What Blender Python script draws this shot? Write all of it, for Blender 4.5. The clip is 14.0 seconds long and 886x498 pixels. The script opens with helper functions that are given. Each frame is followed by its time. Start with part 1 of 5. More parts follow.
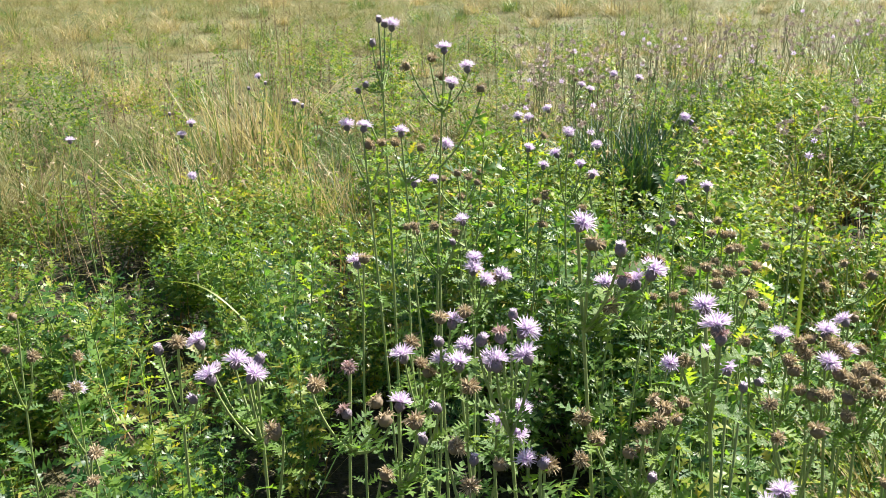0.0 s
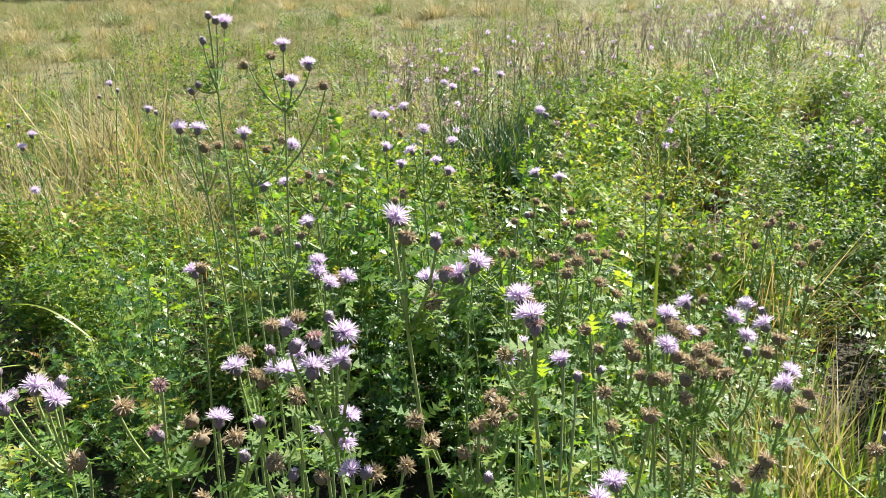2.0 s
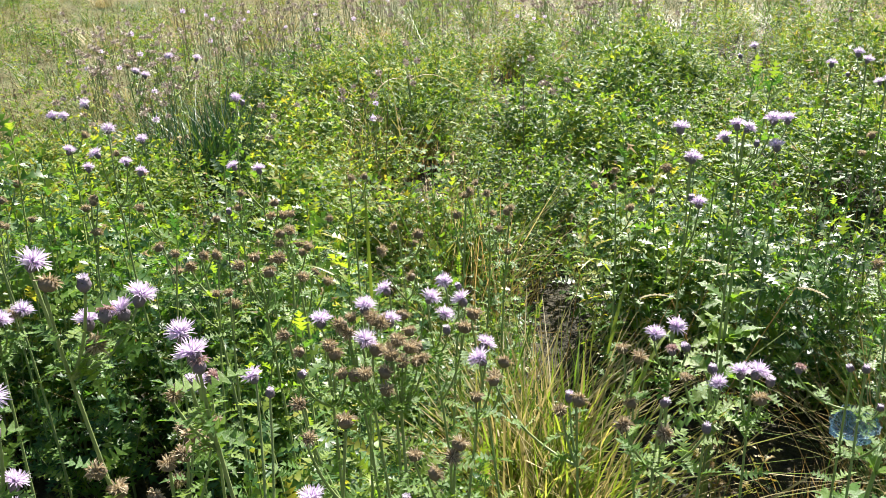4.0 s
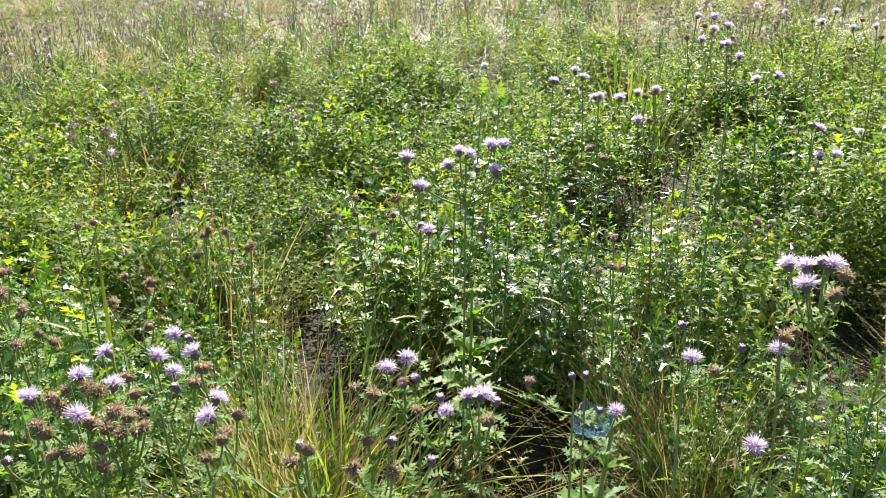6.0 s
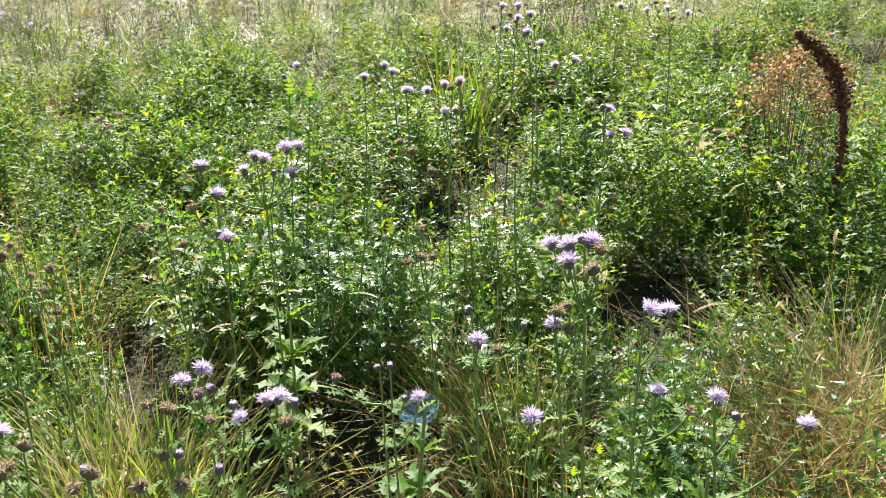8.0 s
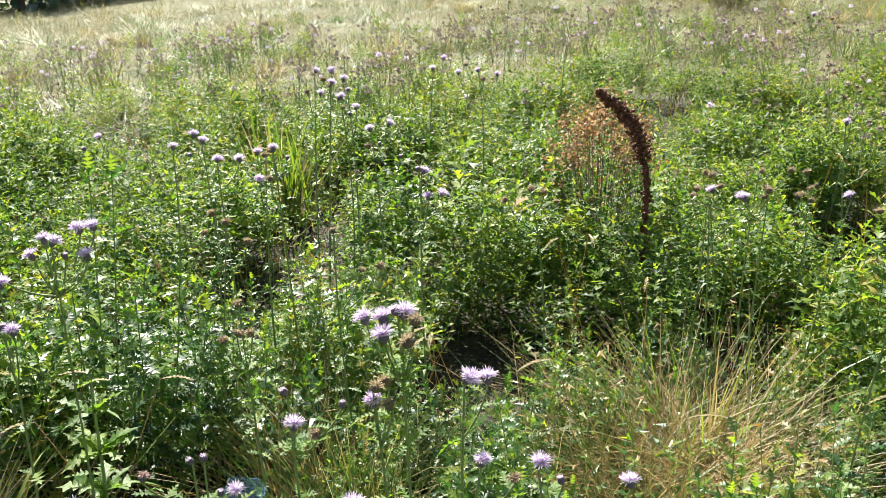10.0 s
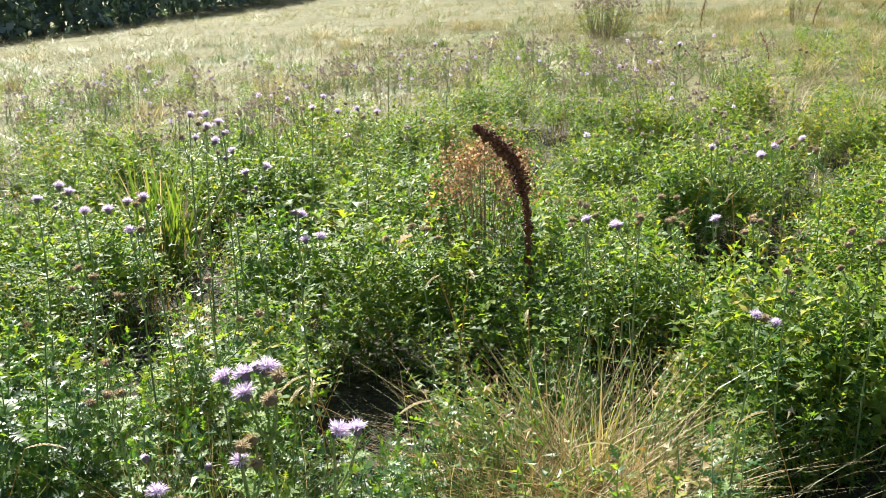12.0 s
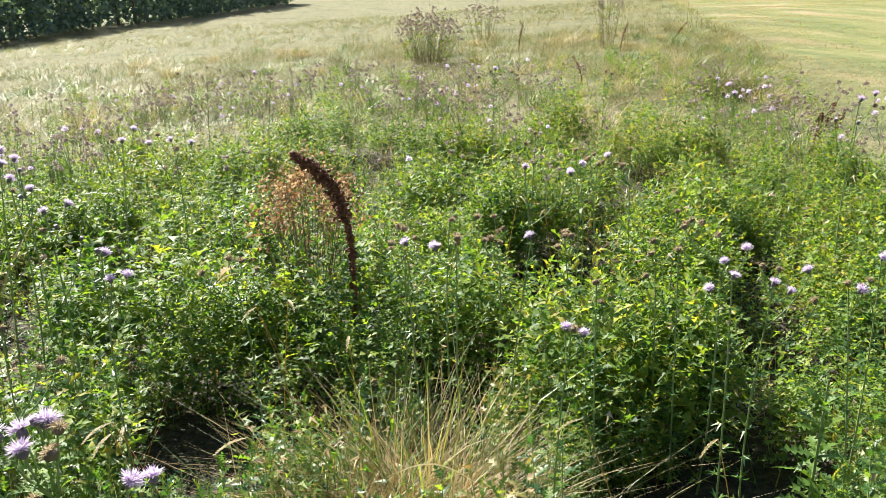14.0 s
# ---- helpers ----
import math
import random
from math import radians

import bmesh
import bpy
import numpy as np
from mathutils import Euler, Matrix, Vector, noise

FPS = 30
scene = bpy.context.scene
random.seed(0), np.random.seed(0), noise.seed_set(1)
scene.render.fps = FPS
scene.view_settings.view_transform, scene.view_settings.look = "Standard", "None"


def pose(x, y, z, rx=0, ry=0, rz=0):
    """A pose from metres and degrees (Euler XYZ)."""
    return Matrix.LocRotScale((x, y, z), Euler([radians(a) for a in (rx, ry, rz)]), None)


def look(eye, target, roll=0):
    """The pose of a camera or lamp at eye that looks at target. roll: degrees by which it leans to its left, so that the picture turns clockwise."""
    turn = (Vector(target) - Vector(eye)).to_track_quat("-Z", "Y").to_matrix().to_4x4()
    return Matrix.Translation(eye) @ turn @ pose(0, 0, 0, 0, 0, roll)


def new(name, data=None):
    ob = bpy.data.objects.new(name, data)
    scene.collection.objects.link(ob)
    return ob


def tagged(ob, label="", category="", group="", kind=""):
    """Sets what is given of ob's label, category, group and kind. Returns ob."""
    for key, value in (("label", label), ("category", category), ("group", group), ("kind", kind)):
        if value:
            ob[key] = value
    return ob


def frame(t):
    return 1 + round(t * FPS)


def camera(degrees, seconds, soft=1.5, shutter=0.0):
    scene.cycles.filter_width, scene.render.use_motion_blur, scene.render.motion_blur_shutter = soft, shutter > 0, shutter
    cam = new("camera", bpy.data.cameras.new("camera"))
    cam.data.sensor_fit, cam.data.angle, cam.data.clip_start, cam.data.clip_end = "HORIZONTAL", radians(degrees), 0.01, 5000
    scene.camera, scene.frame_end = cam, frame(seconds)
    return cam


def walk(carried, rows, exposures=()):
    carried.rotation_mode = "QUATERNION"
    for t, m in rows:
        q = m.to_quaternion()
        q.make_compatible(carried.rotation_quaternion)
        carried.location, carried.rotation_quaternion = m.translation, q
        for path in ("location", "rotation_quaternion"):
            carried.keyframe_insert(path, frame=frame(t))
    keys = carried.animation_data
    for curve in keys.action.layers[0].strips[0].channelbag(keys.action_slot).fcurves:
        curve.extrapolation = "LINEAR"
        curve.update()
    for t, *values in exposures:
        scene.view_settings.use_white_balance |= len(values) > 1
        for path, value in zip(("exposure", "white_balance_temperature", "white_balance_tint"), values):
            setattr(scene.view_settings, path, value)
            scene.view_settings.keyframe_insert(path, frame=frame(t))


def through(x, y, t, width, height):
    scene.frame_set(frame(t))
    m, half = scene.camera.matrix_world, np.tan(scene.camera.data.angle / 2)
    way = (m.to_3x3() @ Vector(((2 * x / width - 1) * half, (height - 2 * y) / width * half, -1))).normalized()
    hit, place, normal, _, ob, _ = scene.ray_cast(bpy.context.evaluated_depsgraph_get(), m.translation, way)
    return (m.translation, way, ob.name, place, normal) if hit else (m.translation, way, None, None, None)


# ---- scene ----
cam = camera(53.0, 14.0, soft=0.6)
PATH = [
    (0, (0.322, 0.211, 1.421), (0.867, 1.987, 0.68), -2.1),
    (0.5, (0.353, 0.208, 1.41), (0.891, 1.99, 0.678), -2.1),
    (1, (0.313, 0.209, 1.426), (0.907, 1.966, 0.677), -1.2),
    (1.5, (0.361, 0.22, 1.4), (1.011, 1.964, 0.669), -1.8),
    (2, (0.395, 0.224, 1.398), (1.175, 1.909, 0.655), -2.2),
    (2.5, (0.401, 0.217, 1.423), (1.317, 1.813, 0.639), -3.4),
    (3, (0.418, 0.216, 1.409), (1.431, 1.753, 0.629), -3.6),
    (3.5, (0.444, 0.21, 1.409), (1.578, 1.656, 0.621), -3.1),
    (4, (0.463, 0.218, 1.423), (1.705, 1.552, 0.599), -2.0),
    (4.2, (0.467, 0.217, 1.41), (1.743, 1.523, 0.593), -1.4),
    (6.3, (0.536, 0.156, 1.471), (2.107, 1.030, 0.642), -1.1),
    (6.5, (0.544, 0.145, 1.476), (2.146, 0.981, 0.619), -1.4),
    (7, (0.535, 0.131, 1.464), (2.189, 0.874, 0.62), -0.1),
    (7.2, (0.531, 0.113, 1.473), (2.193, 0.835, 0.625), -0.3),
    (9.3, (0.58, 0.064, 1.477), (2.376, 0.561, 0.751), -1.2),
    (9.5, (0.584, 0.08, 1.476), (2.397, 0.525, 0.759), -0.9),
    (10, (0.598, 0.06, 1.475), (2.44, 0.379, 0.763), -0.4),
    (10.5, (0.602, 0.054, 1.477), (2.465, 0.269, 0.782), 0.1),
    (11, (0.598, 0.048, 1.483), (2.469, 0.231, 0.801), -0.3),
    (11.5, (0.61, 0.027, 1.486), (2.491, 0.175, 0.821), -1.2),
    (12, (0.62, 0.016, 1.488), (2.51, 0.111, 0.843), -1.0),
    (12.5, (0.626, -0.003, 1.487), (2.524, 0.042, 0.859), -1.5),
    (13, (0.629, -0.017, 1.484), (2.535, -0.049, 0.878), -1.3),
    (13.5, (0.627, -0.033, 1.486), (2.529, -0.196, 0.888), -1.2),
    (14, (0.629, -0.038, 1.484), (2.519, -0.304, 0.888), -0.8),
]
walk(cam, [(t, look(e, a, r)) for t, e, a, r in PATH])

# ---- world and sun ----
SUN_AZ, SUN_EL = 66.0, 41.0      # degrees from +y towards +x, and above the horizon
world = bpy.data.worlds.new("sky")
world.use_nodes = True
scene.world = world
wn = world.node_tree
sky = wn.nodes.new("ShaderNodeTexSky")
sky.sky_type, sky.sun_disc = "NISHITA", False
sky.sun_elevation, sky.sun_rotation = radians(SUN_EL), radians(SUN_AZ)
sky.air_density, sky.dust_density = 1.0, 1.5
bg = wn.nodes["Background"]
bg.inputs["Strength"].default_value = 0.048
wn.links.new(sky.outputs["Color"], bg.inputs["Color"])
sun = new("sun", bpy.data.lights.new("sun", "SUN"))
sun.data.energy, sun.data.angle, sun.data.color = 5.0, radians(0.5), (1.0, 0.95, 0.86)
sun_dir = Vector((math.sin(radians(SUN_AZ)) * math.cos(radians(SUN_EL)), math.cos(radians(SUN_AZ)) * math.cos(radians(SUN_EL)), math.sin(radians(SUN_EL))))
sun.matrix_world = look(sun_dir * 50, (0, 0, 0))
scene.view_settings.exposure = 1.66

# ---- materials ----
def material(name):
    m = bpy.data.materials.new(name)
    m.use_nodes = True
    nt = m.node_tree
    nt.nodes.clear()
    return m, nt.nodes, nt.links


def ramp(nodes, stops):
    r = nodes.new("ShaderNodeValToRGB")
    while len(r.color_ramp.elements) < len(stops):
        r.color_ramp.elements.new(0.5)
    for e, (p, c) in zip(r.color_ramp.elements, stops):
        e.position, e.color = p, (*c, 1)
    return r


def plant_material(name, stops, rough=0.5, through=0.35, glow=(1.25, 1.35, 0.6), noise_scale=60.0, spec=0.5, per_object=0.0, patch=0.0):
    """Leaf-like surface: colour by piece, fine mottling, light shining through."""
    m, n, l = material(name)
    geo = n.new("ShaderNodeNewGeometry")
    tex = n.new("ShaderNodeTexCoord")
    nz = n.new("ShaderNodeTexNoise")
    nz.inputs["Scale"].default_value, nz.inputs["Detail"].default_value = noise_scale, 3
    l.new(tex.outputs["Object"], nz.inputs["Vector"])
    mix = n.new("ShaderNodeMath")
    mix.operation = "MULTIPLY_ADD"
    l.new(nz.outputs["Fac"], mix.inputs[0])
    mix.inputs[1].default_value = 0.3
    l.new(geo.outputs["Random Per Island"], mix.inputs[2])
    off = n.new("ShaderNodeMath")
    off.operation = "SUBTRACT"
    l.new(mix.outputs[0], off.inputs[0])
    off.inputs[1].default_value = 0.15
    last = off
    if per_object:
        oi = n.new("ShaderNodeObjectInfo")
        om = n.new("ShaderNodeMath")
        om.operation = "MULTIPLY_ADD"
        l.new(oi.outputs["Random"], om.inputs[0])
        om.inputs[1].default_value = per_object
        l.new(off.outputs[0], om.inputs[2])
        sb = n.new("ShaderNodeMath")
        sb.operation = "SUBTRACT"
        l.new(om.outputs[0], sb.inputs[0])
        sb.inputs[1].default_value = per_object / 2
        last = sb
    if patch:
        pn = n.new("ShaderNodeTexNoise")
        pn.inputs["Scale"].default_value, pn.inputs["Detail"].default_value = 1.3, 2
        l.new(tex.outputs["Object"], pn.inputs["Vector"])
        pm = n.new("ShaderNodeMath")
        pm.operation = "MULTIPLY_ADD"
        l.new(pn.outputs["Fac"], pm.inputs[0])
        pm.inputs[1].default_value = patch * 2
        l.new(last.outputs[0], pm.inputs[2])
        ps = n.new("ShaderNodeMath")
        ps.operation = "SUBTRACT"
        l.new(pm.outputs[0], ps.inputs[0])
        ps.inputs[1].default_value = patch
        last = ps
    r = ramp(n, stops)
    l.new(last.outputs[0], r.inputs["Fac"])
    bsdf = n.new("ShaderNodeBsdfPrincipled")
    bsdf.inputs["Roughness"].default_value = rough
    bsdf.inputs["Specular IOR Level"].default_value = spec
    l.new(r.outputs["Color"], bsdf.inputs["Base Color"])
    bump = n.new("ShaderNodeBump")
    bump.inputs["Strength"].default_value, bump.inputs["Distance"].default_value = 0.4, 0.002
    l.new(nz.outputs["Fac"], bump.inputs["Height"])
    l.new(bump.outputs["Normal"], bsdf.inputs["Normal"])
    out = n.new("ShaderNodeOutputMaterial")
    if through:
        tr = n.new("ShaderNodeBsdfTranslucent")
        tint = n.new("ShaderNodeMix")
        tint.data_type, tint.blend_type = "RGBA", "MULTIPLY"
        tint.inputs["Factor"].default_value = 1.0
        l.new(r.outputs["Color"], tint.inputs["A"])
        tint.inputs["B"].default_value = (*glow, 1)
        l.new(tint.outputs["Result"], tr.inputs["Color"])
        ms = n.new("ShaderNodeMixShader")
        ms.inputs["Fac"].default_value = through
        l.new(bsdf.outputs[0], ms.inputs[1])
        l.new(tr.outputs[0], ms.inputs[2])
        l.new(ms.outputs[0], out.inputs["Surface"])
    else:
        l.new(bsdf.outputs[0], out.inputs["Surface"])
    return m


LEAF = plant_material("thistle_leaf", [(0.0, (0.029, 0.084, 0.030)), (0.3, (0.063, 0.145, 0.037)), (0.65, (0.131, 0.226, 0.043)), (0.92, (0.226, 0.289, 0.051)), (1.0, (0.284, 0.263, 0.060))],
                      rough=0.4, through=0.44, glow=(1.85, 1.85, 0.55), spec=0.36, per_object=0.4)
LEAF_FAR = plant_material("far_leaf", [(0.0, (0.043, 0.104, 0.031)), (0.35, (0.095, 0.172, 0.038)), (0.7, (0.175, 0.251, 0.043)), (0.93, (0.260, 0.302, 0.058)), (1.0, (0.302, 0.265, 0.069))], rough=0.52, through=0.44, glow=(1.85, 1.85, 0.55), spec=0.22, patch=0.55)
YELLOW_LEAF = plant_material("yellowing_leaf", [(0.0, (0.148, 0.178, 0.033)), (0.5, (0.266, 0.222, 0.044)), (1.0, (0.222, 0.133, 0.044))], rough=0.5, through=0.4, glow=(1.2, 1.1, 0.6))
STEM = plant_material("green_stem", [(0.0, (0.133, 0.200, 0.059)), (1.0, (0.237, 0.281, 0.104))], rough=0.55, through=0.0, noise_scale=90)
DARK_HEAD = plant_material("withered_head", [(0.0, (0.06, 0.042, 0.026)), (0.6, (0.15, 0.11, 0.07)), (1.0, (0.3, 0.23, 0.15))], rough=0.8, through=0.25, glow=(1.1, 1.0, 0.8))
DRY_STEM = plant_material("dry_stem", [(0.0, (0.118, 0.081, 0.044)), (1.0, (0.252, 0.178, 0.096))], rough=0.7, through=0.0, noise_scale=90)
INVOLUCRE = plant_material("involucre", [(0.0, (0.074, 0.074, 0.067)), (0.5, (0.126, 0.096, 0.126)), (1.0, (0.178, 0.148, 0.148))], rough=0.6, through=0.0, noise_scale=220)
FLORET = plant_material("mauve_floret", [(0.0, (0.58, 0.47, 0.66)), (0.5, (0.74, 0.65, 0.78)), (1.0, (0.86, 0.8, 0.87))], rough=0.7, through=0.45, glow=(1.1, 1.05, 1.1), spec=0.2)
PINK = plant_material("faded_floret", [(0.0, (0.311, 0.192, 0.178)), (0.5, (0.444, 0.311, 0.311)), (1.0, (0.518, 0.429, 0.370))], rough=0.75, through=0.3, glow=(1.1, 1.0, 0.95), spec=0.2)
DRY_HEAD = plant_material("dry_pappus", [(0.0, (0.22, 0.17, 0.11)), (0.5, (0.42, 0.34, 0.23)), (1.0, (0.64, 0.56, 0.43))], rough=0.8, through=0.35, glow=(1.12, 1.05, 0.88), spec=0.2)
DRY_CUP = plant_material("dry_cup", [(0.0, (0.089, 0.063, 0.037)), (1.0, (0.192, 0.141, 0.081))], rough=0.75, through=0.0, noise_scale=200)
GRASS = plant_material("green_grass", [(0.0, (0.053, 0.112, 0.026)), (0.6, (0.099, 0.172, 0.033)), (0.85, (0.198, 0.224, 0.053)), (1.0, (0.317, 0.277, 0.106))], rough=0.45, through=0.35, noise_scale=30, patch=0.5)
BLEACHED = plant_material("bleached_grass", [(0.0, (0.266, 0.222, 0.089)), (0.4, (0.385, 0.326, 0.148)), (1.0, (0.518, 0.444, 0.266))], rough=0.55, through=0.4, glow=(1.1, 1.05, 0.8), noise_scale=30)
LUSH = plant_material("lush_grass", [(0.0, (0.106, 0.172, 0.033)), (0.5, (0.185, 0.251, 0.040)), (0.85, (0.290, 0.290, 0.066)), (1.0, (0.396, 0.343, 0.145))], rough=0.4, through=0.5, noise_scale=30)
STRAW = plant_material("straw_grass", [(0.0, (0.075, 0.095, 0.026)), (0.3, (0.165, 0.16, 0.056)), (0.7, (0.265, 0.24, 0.105)), (1.0, (0.38, 0.34, 0.18))], rough=0.65, through=0.33, glow=(1.1, 1.05, 0.75), noise_scale=30, patch=0.65, spec=0.2)
TAN_GRASS = plant_material("tan_grass", [(0.0, (0.196, 0.138, 0.043)), (0.5, (0.368, 0.238, 0.087)), (0.85, (0.490, 0.345, 0.160)), (1.0, (0.246, 0.245, 0.057))], rough=0.55, through=0.35, glow=(1.1, 1.05, 0.8), noise_scale=30)
DARK_GRASS = plant_material("dark_grass", [(0.0, (0.017, 0.056, 0.026)), (0.7, (0.033, 0.092, 0.036)), (1.0, (0.066, 0.125, 0.040))], rough=0.5, through=0.15, noise_scale=30)
IRIS = plant_material("sword_leaf", [(0.0, (0.066, 0.132, 0.026)), (0.6, (0.132, 0.211, 0.033)), (1.0, (0.297, 0.264, 0.053))], rough=0.4, through=0.45, noise_scale=25)
DOCK = plant_material("dock_seed", [(0.0, (0.104, 0.033, 0.016)), (0.6, (0.207, 0.074, 0.037)), (1.0, (0.311, 0.141, 0.074))], rough=0.7, through=0.2, glow=(1.2, 0.9, 0.7))
RUST = plant_material("rusty_dry_flower", [(0.0, (0.17, 0.095, 0.045)), (0.5, (0.36, 0.23, 0.125)), (1.0, (0.6, 0.46, 0.32))], rough=0.75, through=0.35, glow=(1.15, 1.0, 0.8))
# leaf green lifted and blued: distant haze over the hedge, put into its colour
HEDGE = plant_material("hazy_hedge_leaf", [(0.0, (0.06, 0.1, 0.1)), (0.6, (0.12, 0.18, 0.16)), (1.0, (0.2, 0.26, 0.19))], rough=0.45, through=0.35, noise_scale=8)
BARK = plant_material("bark", [(0.0, (0.06, 0.045, 0.035)), (1.0, (0.16, 0.12, 0.09))], rough=0.9, through=0.0, noise_scale=14)


def ground_material():
    m, n, l = material("meadow_soil")
    tex = n.new("ShaderNodeTexCoord")
    big = n.new("ShaderNodeTexNoise")
    big.inputs["Scale"].default_value, big.inputs["Detail"].default_value = 0.5, 6
    fine = n.new("ShaderNodeTexNoise")
    fine.inputs["Scale"].default_value, fine.inputs["Detail"].default_value = 28, 6
    for t in (big, fine):
        l.new(tex.outputs["Object"], t.inputs["Vector"])
    mid = n.new("ShaderNodeTexNoise")
    mid.inputs["Scale"].default_value, mid.inputs["Detail"].default_value = 2.6, 8
    l.new(tex.outputs["Object"], mid.inputs["Vector"])
    bands = n.new("ShaderNodeTexNoise")
    bands.inputs["Scale"].default_value, bands.inputs["Detail"].default_value = 0.9, 5
    mp = n.new("ShaderNodeMapping")
    mp.inputs["Rotation"].default_value, mp.inputs["Scale"].default_value = (0, 0, 0.35), (0.18, 1.0, 1.0)
    l.new(tex.outputs["Object"], mp.inputs["Vector"])
    l.new(mp.outputs["Vector"], bands.inputs["Vector"])
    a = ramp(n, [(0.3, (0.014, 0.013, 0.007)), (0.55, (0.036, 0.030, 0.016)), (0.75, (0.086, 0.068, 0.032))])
    b = ramp(n, [(0.38, (0.036, 0.054, 0.016)), (0.46, (0.108, 0.112, 0.036)), (0.54, (0.158, 0.137, 0.061)), (0.62, (0.072, 0.094, 0.025))])
    g = ramp(n, [(0.32, (0.1, 0.125, 0.028)), (0.48, (0.16, 0.17, 0.045)), (0.58, (0.235, 0.205, 0.085)), (0.7, (0.29, 0.21, 0.115))])
    l.new(fine.outputs["Fac"], a.inputs["Fac"])
    av = n.new("ShaderNodeMath")
    av.operation = "MULTIPLY_ADD"
    l.new(mid.outputs["Fac"], av.inputs[0])
    av.inputs[1].default_value = 0.5
    half = n.new("ShaderNodeMath")
    half.operation = "MULTIPLY"
    l.new(big.outputs["Fac"], half.inputs[0])
    half.inputs[1].default_value = 0.5
    l.new(half.outputs[0], av.inputs[2])
    l.new(av.outputs[0], b.inputs["Fac"])
    l.new(bands.outputs["Fac"], g.inputs["Fac"])
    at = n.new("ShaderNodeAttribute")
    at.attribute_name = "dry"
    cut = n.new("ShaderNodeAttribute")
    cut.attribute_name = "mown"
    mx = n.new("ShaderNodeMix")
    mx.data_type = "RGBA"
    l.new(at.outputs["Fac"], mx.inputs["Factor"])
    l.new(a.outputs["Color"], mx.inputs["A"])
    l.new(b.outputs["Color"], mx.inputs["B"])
    m0 = mx
    mx = n.new("ShaderNodeMix")
    mx.data_type = "RGBA"
    l.new(cut.outputs["Fac"], mx.inputs["Factor"])
    l.new(m0.outputs["Result"], mx.inputs["A"])
    l.new(g.outputs["Color"], mx.inputs["B"])
    bsdf = n.new("ShaderNodeBsdfPrincipled")
    bsdf.inputs["Roughness"].default_value = 0.95
    l.new(mx.outputs["Result"], bsdf.inputs["Base Color"])
    bump = n.new("ShaderNodeBump")
    bump.inputs["Strength"].default_value, bump.inputs["Distance"].default_value = 1.0, 0.05
    hs = n.new("ShaderNodeMath")
    hs.operation = "MULTIPLY_ADD"
    l.new(mid.outputs["Fac"], hs.inputs[0])
    hs.inputs[1].default_value = 3.0
    l.new(fine.outputs["Fac"], hs.inputs[2])
    l.new(hs.outputs[0], bump.inputs["Height"])
    l.new(bump.outputs["Normal"], bsdf.inputs["Normal"])
    out = n.new("ShaderNodeOutputMaterial")
    l.new(bsdf.outputs[0], out.inputs["Surface"])
    return m


SOIL = ground_material()

# ---- plan of the meadow ----
STAND = (0.45, 0.1)                     # where one stands
SLOPE_AZ = radians(35)


def smooth(a, b, v):
    """Eased step from 0 at a to 1 at b; a may be the larger."""
    k = np.clip((v - a) / (b - a), 0, 1)
    return k * k * (3 - 2 * k)


def wave(x, y, s, ph=0.0):
    """Cheap rolling noise, about -1 to 1."""
    return (np.sin(x * s * 1.7 + 1.3 * np.sin(y * s * 1.1 + ph) + ph) + np.sin(y * s * 2.1 + 1.7 * np.sin(x * s * 0.9 - ph) + 2 * ph)) * 0.5


def ground_z(x, y):
    x, y = np.asarray(x, float), np.asarray(y, float)
    s = x * math.sin(SLOPE_AZ) + y * math.cos(SLOPE_AZ)
    d = np.clip(s - 3.0, 0, 45)
    z = -0.06 * d * d / (d + 1.5)
    return z + 0.03 * wave(x, y, 1.1) + 0.05 * wave(x, y, 0.3, 2.0) * smooth(3, 9, np.hypot(x, y))


def polar(x, y):
    dx, dy = np.asarray(x) - STAND[0], np.asarray(y) - STAND[1]
    return np.hypot(dx, dy), np.degrees(np.arctan2(dx, dy))


def green_reach(az):
    """How far the thistle growth reaches, by bearing."""
    return np.interp(az, [-60, -10, 10, 25, 40, 60, 75, 92, 110, 124, 140, 180], [3.0, 4.1, 4.4, 5.2, 7.2, 8.2, 7.8, 8.2, 7.3, 6.5, 5.0, 3.0])


def mown(x, y):
    """How far inside the mown strip, metres; negative outside it."""
    return (-2.3 - 0.36 * np.asarray(x) - np.asarray(y)) / 1.063


# hollows in the growth: x, y, radius
HOLLOWS = [(0.48, 1.38, 0.18), (0.64, 1.5, 0.18), (0.54, 1.72, 0.3), (0.8, 1.86, 0.28), (1.06, 1.85, 0.22), (0.74, 2.35, 0.16), (2.38, 1.66, 0.17), (2.52, 1.92, 0.17), (2.06, 1.3, 0.24), (2.16, 1.04, 0.32), (2.16, 0.86, 0.28), (2.1, 0.55, 0.12), (3.25, 0.43, 0.22), (3.6, -0.02, 0.08),
           (4.6, -1.36, 0.2), (2.66, -0.98, 0.24), (2.68, -1.2, 0.24), (2.4, 3.7, 0.2), (3.3, 3.3, 0.13), (0.2, 2.72, 0.18), (-0.08, 2.4, 0.16), (0.36, 2.3, 0.14)]
# grass clearings, where no thistles stand
CLEARINGS = [(2.98, 0.02, 0.26), (2.65, -0.22, 0.42), (2.3, -0.15, 0.34), (2.0, -0.1, 0.22), (4.5, 1.5, 0.25), (1.48, 1.08, 0.24), (1.7, 1.28, 0.27), (2.4, 0.72, 0.16), (2.12, 0.47, 0.15), (1.92, 0.4, 0.12), (0.6, 4.8, 0.5), (2.46, 4.02, 0.32), (2.3, 3.62, 0.24), (2.15, 3.3, 0.16), (4.6, 1.55, 0.3), (3.1, 3.55, 0.3), (2.35, 1.75, 0.16)]


